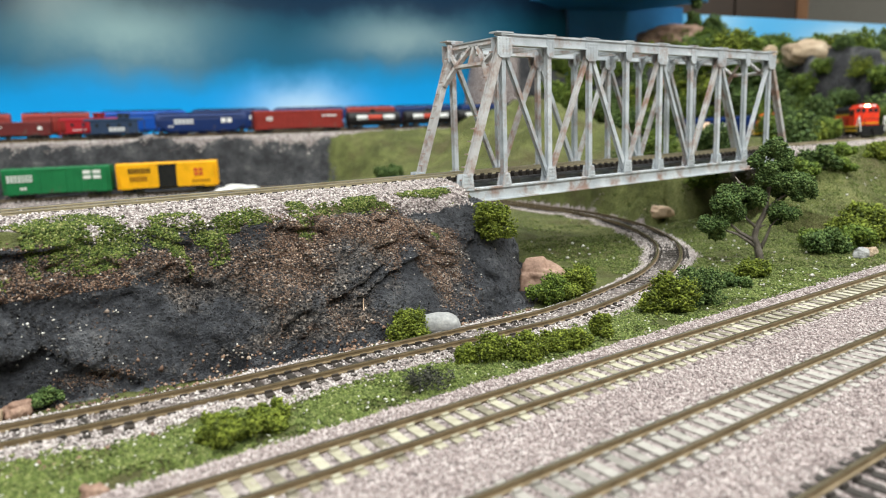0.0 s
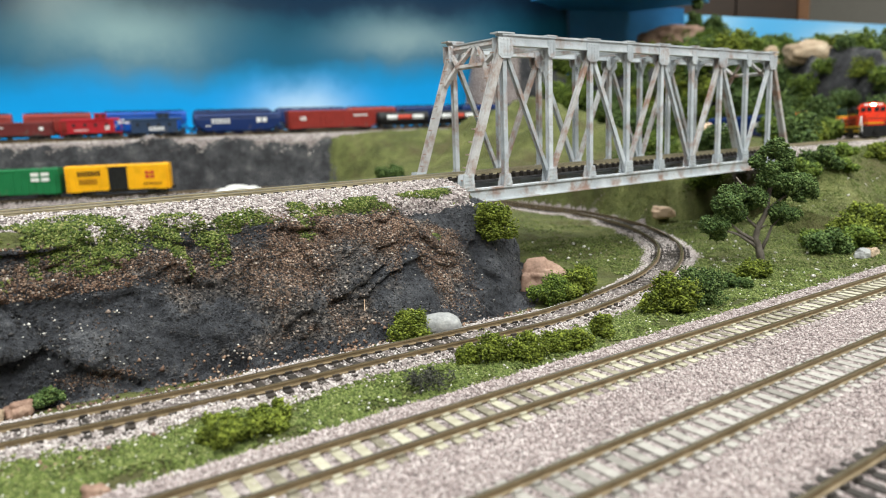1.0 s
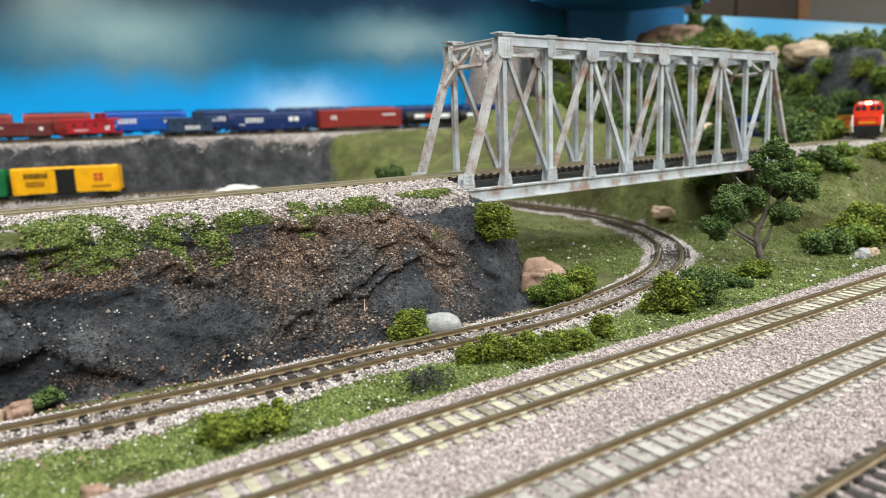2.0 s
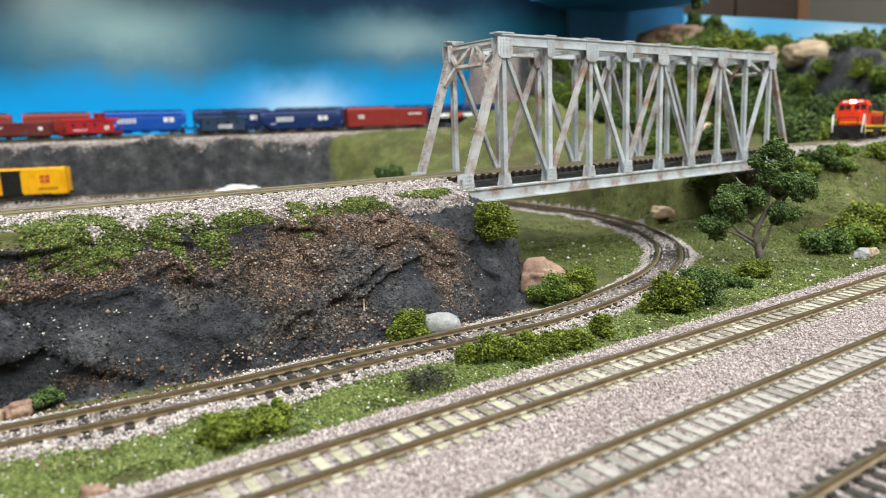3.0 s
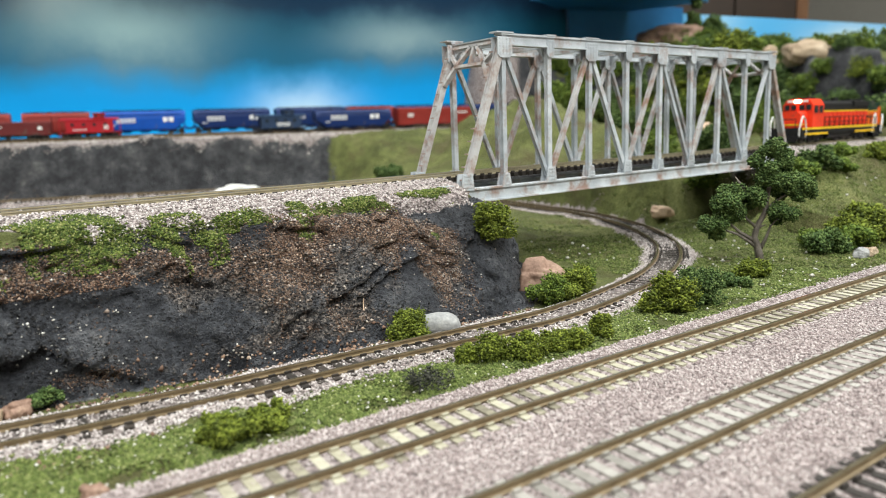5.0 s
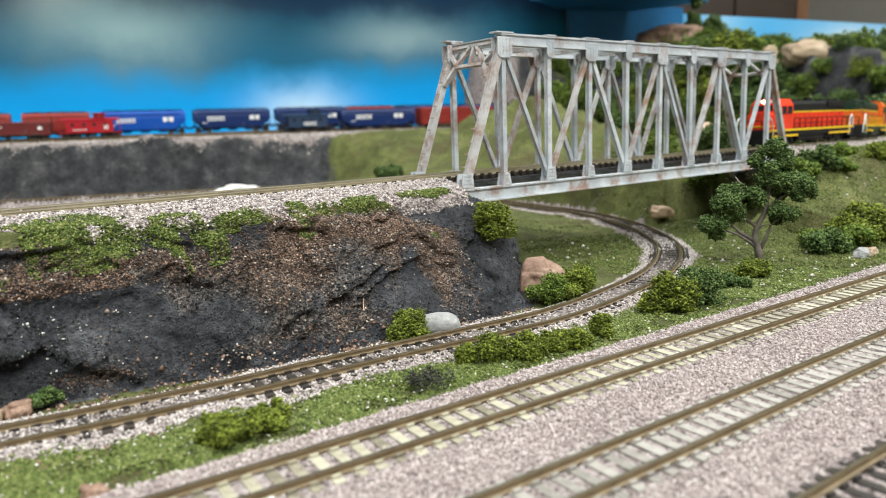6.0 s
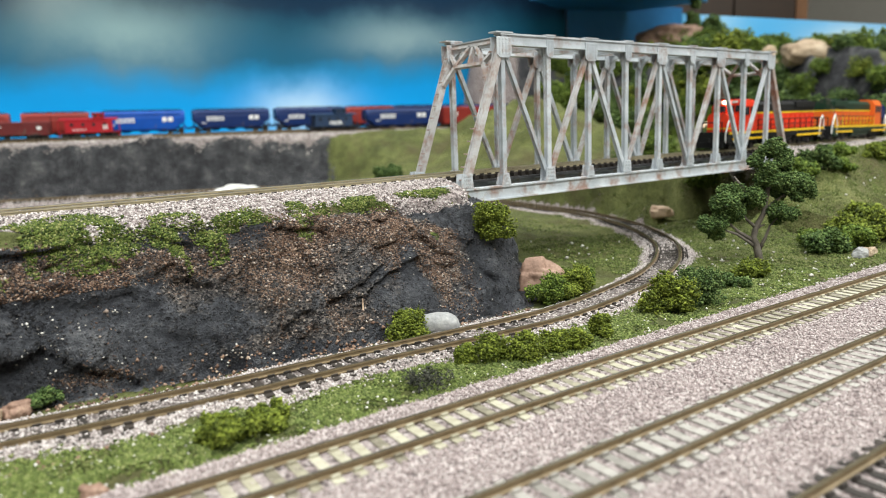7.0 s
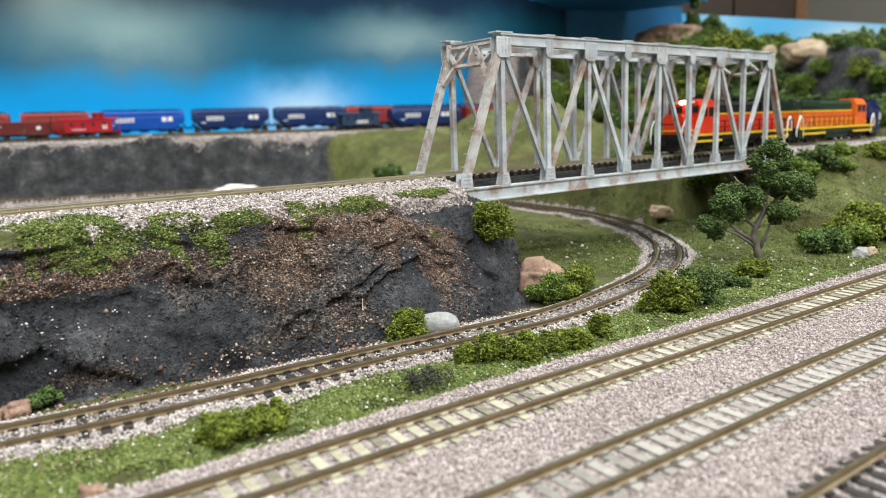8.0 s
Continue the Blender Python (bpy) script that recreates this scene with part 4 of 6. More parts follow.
def caboose(label, mat, dark, lettering):
    root = tagged(new("caboose"), label, "caboose")
    W, H, L = 0.019, 0.0205, 0.0625
    bl = 0.047
    bm = bmesh.new()
    extrude_profile(bm, [(-W / 2, 0.0055), (W / 2, 0.0055), (W / 2, H - 0.0015), (0, H), (-W / 2, H - 0.0015)], -bl / 2, bl / 2)
    body = part("body", bm, mat, root)
    part("roof", (lambda b: extrude_profile(b, [(-W / 2 - 0.0006, H - 0.0015), (0, H + 0.0004), (W / 2 + 0.0006, H - 0.0015), (W / 2 + 0.0006, H - 0.0008), (0, H + 0.0011), (-W / 2 - 0.0006, H - 0.0008)], -L / 2 + 0.002, L / 2 - 0.002))(bmesh.new()), dark, root)
    cup = part("cupola", boxes(((0.010, 0, H + 0.0028), (0.012, W * 0.9, 0.0058)), ((0.010, 0, H + 0.0060), (0.0135, W * 0.98, 0.0008))), mat, root)
    for sg in (-1, 1):
        for dx in (-0.003, 0.003):
            part("window", boxes(((0.010 + dx, sg * (W * 0.45 + 0.0001), H + 0.003), (0.0028, 0.0003, 0.0026))), M["glass"], cup)
        for x in (-0.017, -0.006, 0.0045, 0.0155):
            part("window", boxes(((x, sg * (W / 2 + 0.0001), 0.0142), (0.003, 0.0003, 0.0034))), M["glass"], body)
        bogie(root, sg * 0.0185)
        part("end_platform", boxes(((sg * (bl / 2 + 0.0035), 0, 0.0058), (0.0075, W, 0.001)), ((sg * (bl / 2 + 0.006), 0, 0.0030), (0.003, W, 0.001))), dark, root)
        for y in (-1, 1):
            part("end_railing", boxes(((sg * (bl / 2 + 0.0068), y * W * 0.45, 0.0125), (0.0005, 0.0005, 0.014)), ((sg * (bl / 2 + 0.0068), y * W * 0.28, 0.0100), (0.0005, W * 0.34, 0.0005)),
                                        ((sg * (bl / 2 + 0.0068), y * W * 0.28, 0.0080), (0.0005, W * 0.34, 0.0005))), dark, root)
        for kind, x, z, w, h, m, r, c, lab in lettering:
            bars(root, kind, -x * sg, z, w, h, sg * (W / 2 + 0.0003), m, r, c, lab)
    part("underframe", boxes(((0, 0, 0.0048), (L - 0.006, 0.005, 0.0018)), ((0, 0, 0.0038), (0.012, 0.012, 0.003))), M["black"], root, "black underframe")
    couplers(root, L)
    return root


def tank_car(label):
    root = tagged(new("tank_car"), label, "freight car")
    L, r, zc_ = 0.0755, 0.0082, 0.0140
    bm = bmesh.new()
    tube(bm, [(-0.034, 0, zc_), (-0.0335, 0, zc_), (0.0335, 0, zc_), (0.034, 0, zc_)], r, 20)
    part("tank", bm, M["black"], root, "black tank shell", True)
    for x, w, m in ((-0.017, 0.014, M["white"]), (0.0, 0.018, M["logo_red"]), (0.0185, 0.015, M["white"])):
        b = tube(bmesh.new(), [(x - w / 2, 0, zc_), (x + w / 2, 0, zc_)], r + 0.00025, 20)
        for v in b.verts:
            v.co.z = max(min(v.co.z, zc_ + 0.0040), zc_ - 0.0018)
        part("marking_band", b, m, root, "painted side panel")
    part("dome", (lambda b: disc(b, (0, 0, zc_ + r + 0.001), (0, 0, 1), 0.0035, 0.004, 12))(bmesh.new()), M["black"], root)
    part("underframe", boxes(((0, 0, 0.0058), (L - 0.006, 0.006, 0.0016)), ((-0.033, 0, 0.0062), (0.003, 0.018, 0.0014)), ((0.033, 0, 0.0062), (0.003, 0.018, 0.0014))), M["black"], root)
    for sg in (-1, 1):
        bogie(root, sg * 0.0245)
        part("handrail", (lambda b: tube(b, [(-0.033, sg * 0.0092, zc_), (0.033, sg * 0.0092, zc_)], 0.0003, 5))(bmesh.new()), M["black"], root)
    couplers(root, L)
    return root


def locomotive(label, body_m, roof_m, low_m, frame_m, cab_front, new_style):
    """Six-axle hood unit; it faces +x where cab_front is 1, and trails its cab where -1."""
    root = tagged(new("locomotive"), label, "locomotive")
    L, c = 0.120, cab_front
    fl = 0.112
    W, hw = 0.0195, 0.0122
    deck = 0.0098

    def X(x):
        return x * c

    # frame and walkway, with the bright sill stripe
    part("frame", boxes(((0, 0, deck - 0.0019), (fl, W, 0.0038)), ((0, 0, 0.0058), (fl * 0.96, 0.009, 0.003))), frame_m, root, "dark frame and walkway")
    for sg in (-1, 1):
        part("sill_stripe", boxes(((0, sg * (W / 2 + 0.00015), deck - 0.0007), (fl - 0.002, 0.0004, 0.0013))), M["yellow_line"], root, "yellow sill stripe")
        for k in (-1, 1):
            part("lower_stripe", boxes(((k * 0.036, sg * (W / 2 + 0.00015), 0.0058), (0.031, 0.0004, 0.0012))), M["yellow_line"], root, "yellow lower stripe")
        part("step_well", boxes(((X(fl / 2 - 0.003), sg * (W / 2 - 0.0018), 0.0058), (0.0055, 0.0034, 0.0056)), ((X(fl / 2 - 0.003), sg * (W / 2 - 0.0012), 0.0036), (0.0062, 0.0040, 0.0008))), frame_m, root)
        part("step_well", boxes(((X(-fl / 2 + 0.003), sg * (W / 2 - 0.0018), 0.0058), (0.0055, 0.0034, 0.0056)), ((X(-fl / 2 + 0.003), sg * (W / 2 - 0.0012), 0.0036), (0.0062, 0.0040, 0.0008))), frame_m, root)
    # long hood: coloured sides below, dark roof above
    h0, h1 = X(-fl / 2 + 0.007), X(0.026)
    a, b = min(h0, h1), max(h0, h1)
    top = 0.0262
    part("hood_side", (lambda m_: extrude_profile(m_, [(-hw / 2, deck), (hw / 2, deck), (hw / 2, 0.0193), (-hw / 2, 0.0193)], a, b))(bmesh.new()), body_m, root, "bright hood sides")
    part("hood_stripe", boxes((((a + b) / 2, 0, 0.0196), (b - a, hw + 0.0005, 0.0009))), M["yellow_line"], root, "thin yellow stripe along the hood")
    hood = part("hood_roof", (lambda m_: extrude_profile(m_, [(-hw / 2, 0.0200), (hw / 2, 0.0200), (hw / 2, top - 0.0020), (hw / 2 - 0.0018, top), (-hw / 2 + 0.0018, top), (-hw / 2, top - 0.0020)], a, b))(bmesh.new()), roof_m, root, "dark upper hood")
    part("radiator", boxes(((X(-0.036), 0, 0.0240), (0.024, hw + 0.0022, 0.0032))), roof_m, root, "flared radiator section")
    for k in range(3):
        part("fan", (lambda m_: disc(m_, (X(-0.028 - 0.0082 * k), 0, top + 0.0005), (0, 0, 1), 0.0035, 0.0012, 16))(bmesh.new()), roof_m, hood)
    for k in range(2):
        part("fan", (lambda m_: disc(m_, (X(0.004 + 0.0085 * k), 0, top + 0.0004), (0, 0, 1), 0.0028, 0.0010, 16))(bmesh.new()), roof_m, hood)
    part("exhaust_stack", boxes(((X(-0.010), 0, top + 0.0010), (0.006, 0.0026, 0.0024))), M["black"], hood)
    for k in range(12):
        x = a + (b - a) * (k + 0.6) / 12.4
        for sg in (-1, 1):
            part("hood_door", boxes(((x, sg * (hw / 2 + 0.00018), 0.0145), ((b - a) / 12.4 * 0.84, 0.0003, 0.0078))), body_m, root)
    # cab, nose and windows
    ch = 0.0276
    cx = X(0.0335)
    cab = part("cab", (lambda m_: extrude_profile(m_, [(-W * 0.475, deck), (W * 0.475, deck), (W * 0.475, ch - 0.004), (W * 0.36, ch - 0.0006), (W * 0.16, ch), (-W * 0.16, ch), (-W * 0.36, ch - 0.0006), (-W * 0.475, ch - 0.004)], cx - 0.0075, cx + 0.0075))(bmesh.new()), body_m, root)
    for sg in (-1, 1):
        for dx in (-0.0033, 0.0033):
            w = part("side_window", boxes(((cx + dx, sg * W * 0.477, 0.0208), (0.0046, 0.0006, 0.0044))), M["glass"], cab, "dark cab window")
        for dy in (0.0026, 0.0066):
            part("windshield", boxes(((cx + c * 0.0076, sg * dy, 0.0222), (0.0005, 0.0032, 0.0034))), M["glass"], cab, "dark windshield pane")
        part("number_board", boxes(((cx + c * 0.0078, sg * 0.0046, 0.0260), (0.0008, 0.0034, 0.0014))), M["white"], cab, "pale number board")
    nose = part("nose", (lambda m_: extrude_profile(m_, [(-hw / 2, deck), (hw / 2, deck), (hw / 2, 0.0180), (hw / 2 - 0.0016, 0.0198), (-hw / 2 + 0.0016, 0.0198), (-hw / 2, 0.0180)], min(X(0.040), X(0.0505)), max(X(0.040), X(0.0505))))(bmesh.new()), body_m, root, "short hood nose")
    part("nose_stripe", boxes(((X(0.0456), 0, deck + 0.0018), (0.0104, hw + 0.0004, 0.0008))), M["yellow_line"], nose)
    lamps = M["lamp"] if new_style else M["glass"]
    part("headlight", (lambda m_: (disc(m_, (cx + c * 0.0079, 0.0010, 0.0259), (1, 0, 0), 0.0010, 0.0012, 12), disc(m_, (cx + c * 0.0079, -0.0010, 0.0259), (1, 0, 0), 0.0010, 0.0012, 12), m_)[2])(bmesh.new()), lamps, cab, "twin headlight" + (" shining" if new_style else ""))
    part("cab_roof", boxes(((cx, 0, ch + 0.0002), (0.0150, W * 0.4, 0.0008)), ((cx - c * 0.003, 0.002, ch + 0.0010), (0.005, 0.0012, 0.0012))), M["black"] if new_style else roof_m, cab, "dark horn cluster and roof plate")
    # low side: fuel tank, trucks, pilots
    tank = bmesh.new()
    extrude_profile(tank, [(-0.0085, 0.0070), (0.0085, 0.0070), (0.0085, 0.0036), (0.0068, 0.0020), (-0.0068, 0.0020), (-0.0085, 0.0036)], -0.0165, 0.0165)
    part("fuel_tank", tank, low_m, root)
    for sg in (-1, 1):
        bogie(root, sg * 0.034, base=0.0225, axles=3)
        part("pilot", boxes(((sg * (fl / 2 + 0.0003), 0, 0.0060), (0.0012, W * 0.92, 0.0058)), ((sg * (fl / 2 + 0.0012), 0, 0.0028), (0.0016, W * 0.82, 0.0030))), M["black"], root, "black pilot and plow")
        # white end rails bowed at the corners
        for y in (-1, 1):
            rb = bmesh.new()
            tube(rb, [(sg * (fl / 2 + 0.0004), y * W * 0.44, 0.0040), (sg * (fl / 2 + 0.0010), y * W * 0.46, 0.0085), (sg * (fl / 2 - 0.0002), y * W * 0.48, 0.0135), (sg * (fl / 2 - 0.0022), y * W * 0.48, 0.0168)], 0.00045, 6)
            tube(rb, [(sg * (fl / 2 - 0.0062), y * W * 0.49, 0.0040), (sg * (fl / 2 - 0.0060), y * W * 0.50, 0.0100), (sg * (fl / 2 - 0.0048), y * W * 0.49, 0.0150), (sg * (fl / 2 - 0.0020), y * W * 0.48, 0.0168)], 0.00045, 6)
            part("end_grab_rail", rb, M["white"], root, "white bowed grab rail")
        part("end_rail", (lambda m_: (tube(m_, [(sg * (fl / 2 - 0.0004), -W * 0.30, 0.0150), (sg * (fl / 2 - 0.0004), W * 0.30, 0.0150)], 0.0003, 5), tube(m_, [(sg * (fl / 2 - 0.0004), -W * 0.30, 0.0098), (sg * (fl / 2 - 0.0004), -W * 0.30, 0.0150)], 0.0003, 5), tube(m_, [(sg * (fl / 2 - 0.0004), W * 0.30, 0.0098), (sg * (fl / 2 - 0.0004), W * 0.30, 0.0150)], 0.0003, 5), m_)[3])(bmesh.new()), M["black"], root)
    for sg in (-1, 1):
        rails = bmesh.new()
        tube(rails, [(X(-0.0535), sg * W * 0.485, 0.0158), (X(0.0245), sg * W * 0.485, 0.0158)], 0.00028, 5)
        tube(rails, [(X(-0.0535), sg * W * 0.485, 0.0128), (X(0.0245), sg * W * 0.485, 0.0128)], 0.0002, 5)
        rail_ob = part("side_railing", rails, M["black"], root, "dark side handrail")
        for k in range(12):
            part("stanchion", (lambda m_: tube(m_, [(X(-0.0535 + 0.0071 * k), sg * W * 0.485, deck), (X(-0.0535 + 0.0071 * k), sg * W * 0.485, 0.0158)], 0.00028, 5))(bmesh.new()), M["black"] if new_style else M["yellow_line"], rail_ob)
    couplers(root, L)
    return root


lead = locomotive("glossy orange and black diesel locomotive with a lit headlight", M["orange"], M["black"], M["black"], M["black"], 1, True)
second = locomotive("orange and dark green diesel locomotive coupled behind", M["orange_old"], M["loco_green"], M["loco_green"], M["loco_green"], -1, False)
LOGO = [("lettering", -0.020, 0.0160, 0.021, 0.0058, M["white"], 2, 5, "white bar lettering"), ("emblem", 0.026, 0.0165, 0.013, 0.0078, M["white"], 1, 2, "white emblem"), ("small_print", -0.034, 0.0110, 0.006, 0.0018, M["white"], 1, 3, "small white print")]
follower = hopper("navy blue covered hopper behind the locomotives", M["navy"], 0.104, 0.0275, LOGO)

yellow_car = boxcar("yellow boxcar with a black sliding door", M["box_yellow"], 0.0955, 0.0288, M["black"], 16,
                    [("lettering", -0.025, 0.0215, 0.020, 0.0050, M["black"], 2, 7, "dark bar lettering"), ("small_print", -0.026, 0.0140, 0.016, 0.005, M["brown_ink"], 3, 6, "small dark print"),
                     ("emblem", 0.028, 0.0185, 0.009, 0.0080, M["logo_red"], 2, 2, "faded red emblem"), ("small_print", 0.030, 0.0100, 0.017, 0.0025, M["brown_ink"], 1, 6, "small dark print")])
green_car = boxcar("green boxcar with white lettering and emblem", M["box_green"], 0.0962, 0.0285, M["box_green"], 16,
                   [("lettering", -0.031, 0.0190, 0.022, 0.0068, M["white"], 3, 7, "white bar lettering"), ("emblem", 0.030, 0.0205, 0.017, 0.0095, M["white"], 2, 2, "white emblem blocks"),
                    ("small_print", -0.0285, 0.0100, 0.006, 0.003, M["white"], 1, 2, "small white print")])
m_caboose = caboose("slate navy caboose with white lettering at the train's end", M["slate"], M["slate"], [("lettering", 0.002, 0.0098, 0.016, 0.0045, M["white"], 2, 4, "white bar lettering")])
m_hopper = hopper("navy blue covered hopper with white lettering", M["navy"], 0.104, 0.0262, LOGO)
m_box = boxcar("long red-brown boxcar with small white lettering", M["red"], 0.1115, 0.0262, M["red"], 18,
               [("lettering", 0.036, 0.0190, 0.018, 0.0030, M["white"], 1, 7, "white bar lettering"), ("small_print", -0.036, 0.0165, 0.008, 0.005, M["white"], 2, 3, "small white print")])
tanks = [tagged(tank_car("black tank car with white and red side panels"), group="tank cars in the train")]
for k in range(2):
    tanks.append(copy_thing(tanks[0], Matrix()))


def back_pose(t0, s):
    a = s / math.hypot(1, 0.47)
    p = back_line(t0, a)
    d = FH * 0.47 + RH
    return Matrix.Translation((p.x, p.y, BACK_Z + 0.058 * (t0 - 0.935))) @ Matrix.Rotation(math.atan2(d.y, d.x), 4, "Z")


# parked rows on the ledge
parked_blue = hopper("bright blue covered hopper parked on the ledge", M["blue"], 0.0985, 0.0280, LOGO)
parked_blue.matrix_basis = back_pose(1.003, -0.384)
parked_navy = tagged(hopper("navy covered hopper with white lettering parked on the ledge", M["navy"], 0.0985, 0.0278, LOGO), group="parked navy hoppers")
parked_navy.matrix_basis = back_pose(1.003, -0.2833)
for s in (-0.1835, -0.022, 0.079):
    copy_thing(parked_navy, back_pose(1.003, s))
red_hop = tagged(hopper("red hopper car parked on the ledge", M["red"], 0.074, 0.0278, None), group="parked red hoppers")
red_hop.matrix_basis = back_pose(1.003, -0.4745)
for s in (-0.5525, -0.6275, -0.103):
    copy_thing(red_hop, back_pose(1.003, s))
parked_caboose = caboose("bright red caboose with a round white emblem", M["bright_red"], M["bright_red"], [("emblem", 0.016, 0.0110, 0.005, 0.005, M["white"], 2, 2, "white emblem"), ("lettering", -0.010, 0.0088, 0.014, 0.0015, M["white"], 1, 6, "white bar lettering")])
parked_caboose.matrix_basis = back_pose(0.968, -0.4265)
maroon_car = boxcar("maroon ore car parked beside the caboose", M["maroon"], 0.079, 0.0190, M["maroon"], 14, [("emblem", 0.026, 0.0120, 0.005, 0.005, M["white"], 1, 1, "round white emblem"), ("lettering", -0.012, 0.0135, 0.012, 0.002, M["white"], 1, 5, "white bar lettering")])
maroon_car.matrix_basis = back_pose(0.968, -0.5005)


# ---- loose cover: gravel, crumbs and turf ----
OCTA_V = np.array([(1, 0, 0), (-1, 0, 0), (0, 1, 0), (0, -1, 0), (0, 0, 1), (0, 0, -1)], float)
OCTA_F = np.array([(0, 2, 4), (2, 1, 4), (1, 3, 4), (3, 0, 4), (2, 0, 5), (1, 2, 5), (3, 1, 5), (0, 3, 5)])
rng = np.random.default_rng(4)


TETRA_V = np.array([(0.94, 0, -0.33), (-0.47, 0.82, -0.33), (-0.47, -0.82, -0.33), (0, 0, 1)], float)
TETRA_F = np.array([(0, 2, 1), (0, 1, 3), (1, 2, 3), (2, 0, 3)])


def crumbs(name, centres, sizes, material, flat=0.8, parent=None, ragged=False):
    """Many small irregular grains in one mesh; ragged ones are sharp splinters of foam."""
    n = len(centres)
    base, faces = (TETRA_V, TETRA_F) if ragged else (OCTA_V, OCTA_F)
    k = len(base)
    if ragged:
        q = rng.normal(size=(n, 3, 3))
        turn = np.linalg.qr(q)[0]
        v = np.einsum("nij,kj->nki", turn, base) * rng.uniform(0.6, 1.6, (n, 1, 3)) + rng.uniform(-0.35, 0.35, (n, k, 3))
        flip = np.linalg.det(turn) < 0
    else:
        v = base[None] * (1 + rng.uniform(-0.35, 0.35, (n, k, 3))) + rng.uniform(-0.28, 0.28, (n, k, 3))
        flip = np.zeros(n, bool)
    v[:, :, 2] *= flat
    ang = rng.uniform(0, 2 * math.pi, n)
    c, s = np.cos(ang)[:, None], np.sin(ang)[:, None]
    v = np.stack([v[:, :, 0] * c - v[:, :, 1] * s, v[:, :, 0] * s + v[:, :, 1] * c, v[:, :, 2]], -1)
    v = v * np.asarray(sizes)[:, None, None] + np.asarray(centres)[:, None, :]
    f = np.where(flip[:, None, None], faces[None, :, ::-1], faces[None]) + k * np.arange(n)[:, None, None]
    f = f.reshape(-1, 3)
    me = bpy.data.meshes.new(name)
    me.vertices.add(n * k)
    me.vertices.foreach_set("co", v.ravel())
    me.loops.add(f.size)
    me.loops.foreach_set("vertex_index", f.ravel().astype(np.int32))
    me.polygons.add(len(f))
    me.polygons.foreach_set("loop_start", np.arange(0, f.size, 3, dtype=np.int32))
    me.update(calc_edges=True)
    me.materials.append(material)
    ob = new(name, me)
    ob.parent = parent
    return ob


CO = GRID["co"]
CX, CY, CZ = (0.25 * (CO[:-1, :-1, k] + CO[1:, :-1, k] + CO[:-1, 1:, k] + CO[1:, 1:, k]) for k in range(3))
E1, E2 = CO[1:, :-1] - CO[:-1, :-1], CO[:-1, 1:] - CO[:-1, :-1]
AREA = np.linalg.norm(np.cross(E1, E2), axis=-1)
CELL = {k: 0.25 * (GRID[k][:-1, :-1] + GRID[k][1:, :-1] + GRID[k][:-1, 1:] + GRID[k][1:, 1:]) for k in ("rock", "soil", "dark", "ballast", "worn")}
CT = (CX - EYE.x) * FH.x + (CY - EYE.y) * FH.y
CA = (CX - EYE.x) * RH.x + (CY - EYE.y) * RH.y
NEARBY = (CT > 0.06) & (np.abs(CA) < 0.75 * CT + 0.03)


def scatter(weight, n):
    """n places on the ground, as dense as weight says."""
    w = (weight * AREA * NEARBY).ravel()
    k = rng.choice(w.size, n, p=w / w.sum())
    i, j = np.unravel_index(k, CX.shape)
    u, v = rng.uniform(0, 1, (2, n, 1))
    return CO[i, j] * (1 - u) * (1 - v) + CO[i + 1, j] * u * (1 - v) + CO[i, j + 1] * (1 - u) * v + CO[i + 1, j + 1] * u * v


def island_mat(name, stops, rough=0.85):
    n = Nodes(name)
    rnd = n.t.nodes.new("ShaderNodeNewGeometry").outputs["Random Per Island"]
    v = n.math("ADD", n.math("MULTIPLY", rnd, 0.75), n.math("MULTIPLY", n.noise(45, 3), 0.25))
    return n.done(n.ramp(v, [(0.08 + 0.84 * k / (len(stops) - 1), hexcol(*c)) for k, c in enumerate(stops)]), rough, 0, 0.3)


M["gravel"] = island_mat("pink_grey_gravel", [(0.14, 0.108, 0.105), (0.27, 0.216, 0.211), (0.355, 0.294, 0.286), (0.43, 0.368, 0.358), (0.57, 0.51, 0.495)])
M["gravel_pale"] = island_mat("pale_gravel", [(0.060, 0.050, 0.050), (0.28, 0.238, 0.225), (0.425, 0.370, 0.355), (0.515, 0.465, 0.45), (0.66, 0.615, 0.59)])
M["turf"] = island_mat("turf_crumbs", [(0.040, 0.054, 0.014), (0.072, 0.100, 0.022), (0.108, 0.144, 0.032), (0.160, 0.194, 0.052), (0.26, 0.275, 0.11)])
M["turf_bright"] = island_mat("bright_turf", [(0.018, 0.030, 0.007), (0.044, 0.070, 0.013), (0.082, 0.116, 0.020), (0.145, 0.175, 0.036), (0.30, 0.29, 0.12)])
M["soil_crumb"] = island_mat("brown_soil_crumbs", [(0.028, 0.020, 0.016), (0.085, 0.052, 0.038), (0.165, 0.098, 0.068), (0.25, 0.160, 0.112), (0.46, 0.36, 0.28)])
M["rubble"] = island_mat("grey_brown_chips", [(0.020, 0.018, 0.018), (0.060, 0.052, 0.050), (0.15, 0.115, 0.095), (0.26, 0.20, 0.165), (0.50, 0.44, 0.38)])
M["dark_grit"] = island_mat("dark_grit", [(0.012, 0.012, 0.014), (0.035, 0.034, 0.036), (0.08, 0.075, 0.072)])
M["fleck"] = island_mat("white_flecks", [(0.5, 0.47, 0.42), (0.75, 0.73, 0.68)])
M["olive"] = island_mat("olive_bush_foam", [(0.036, 0.050, 0.007), (0.092, 0.122, 0.013), (0.165, 0.205, 0.022), (0.26, 0.30, 0.045)])
M["deep"] = island_mat("deep_green_foam", [(0.0238, 0.0459, 0.0143), (0.051, 0.0918, 0.0234), (0.0935, 0.1485, 0.039), (0.17, 0.2295, 0.0715)])
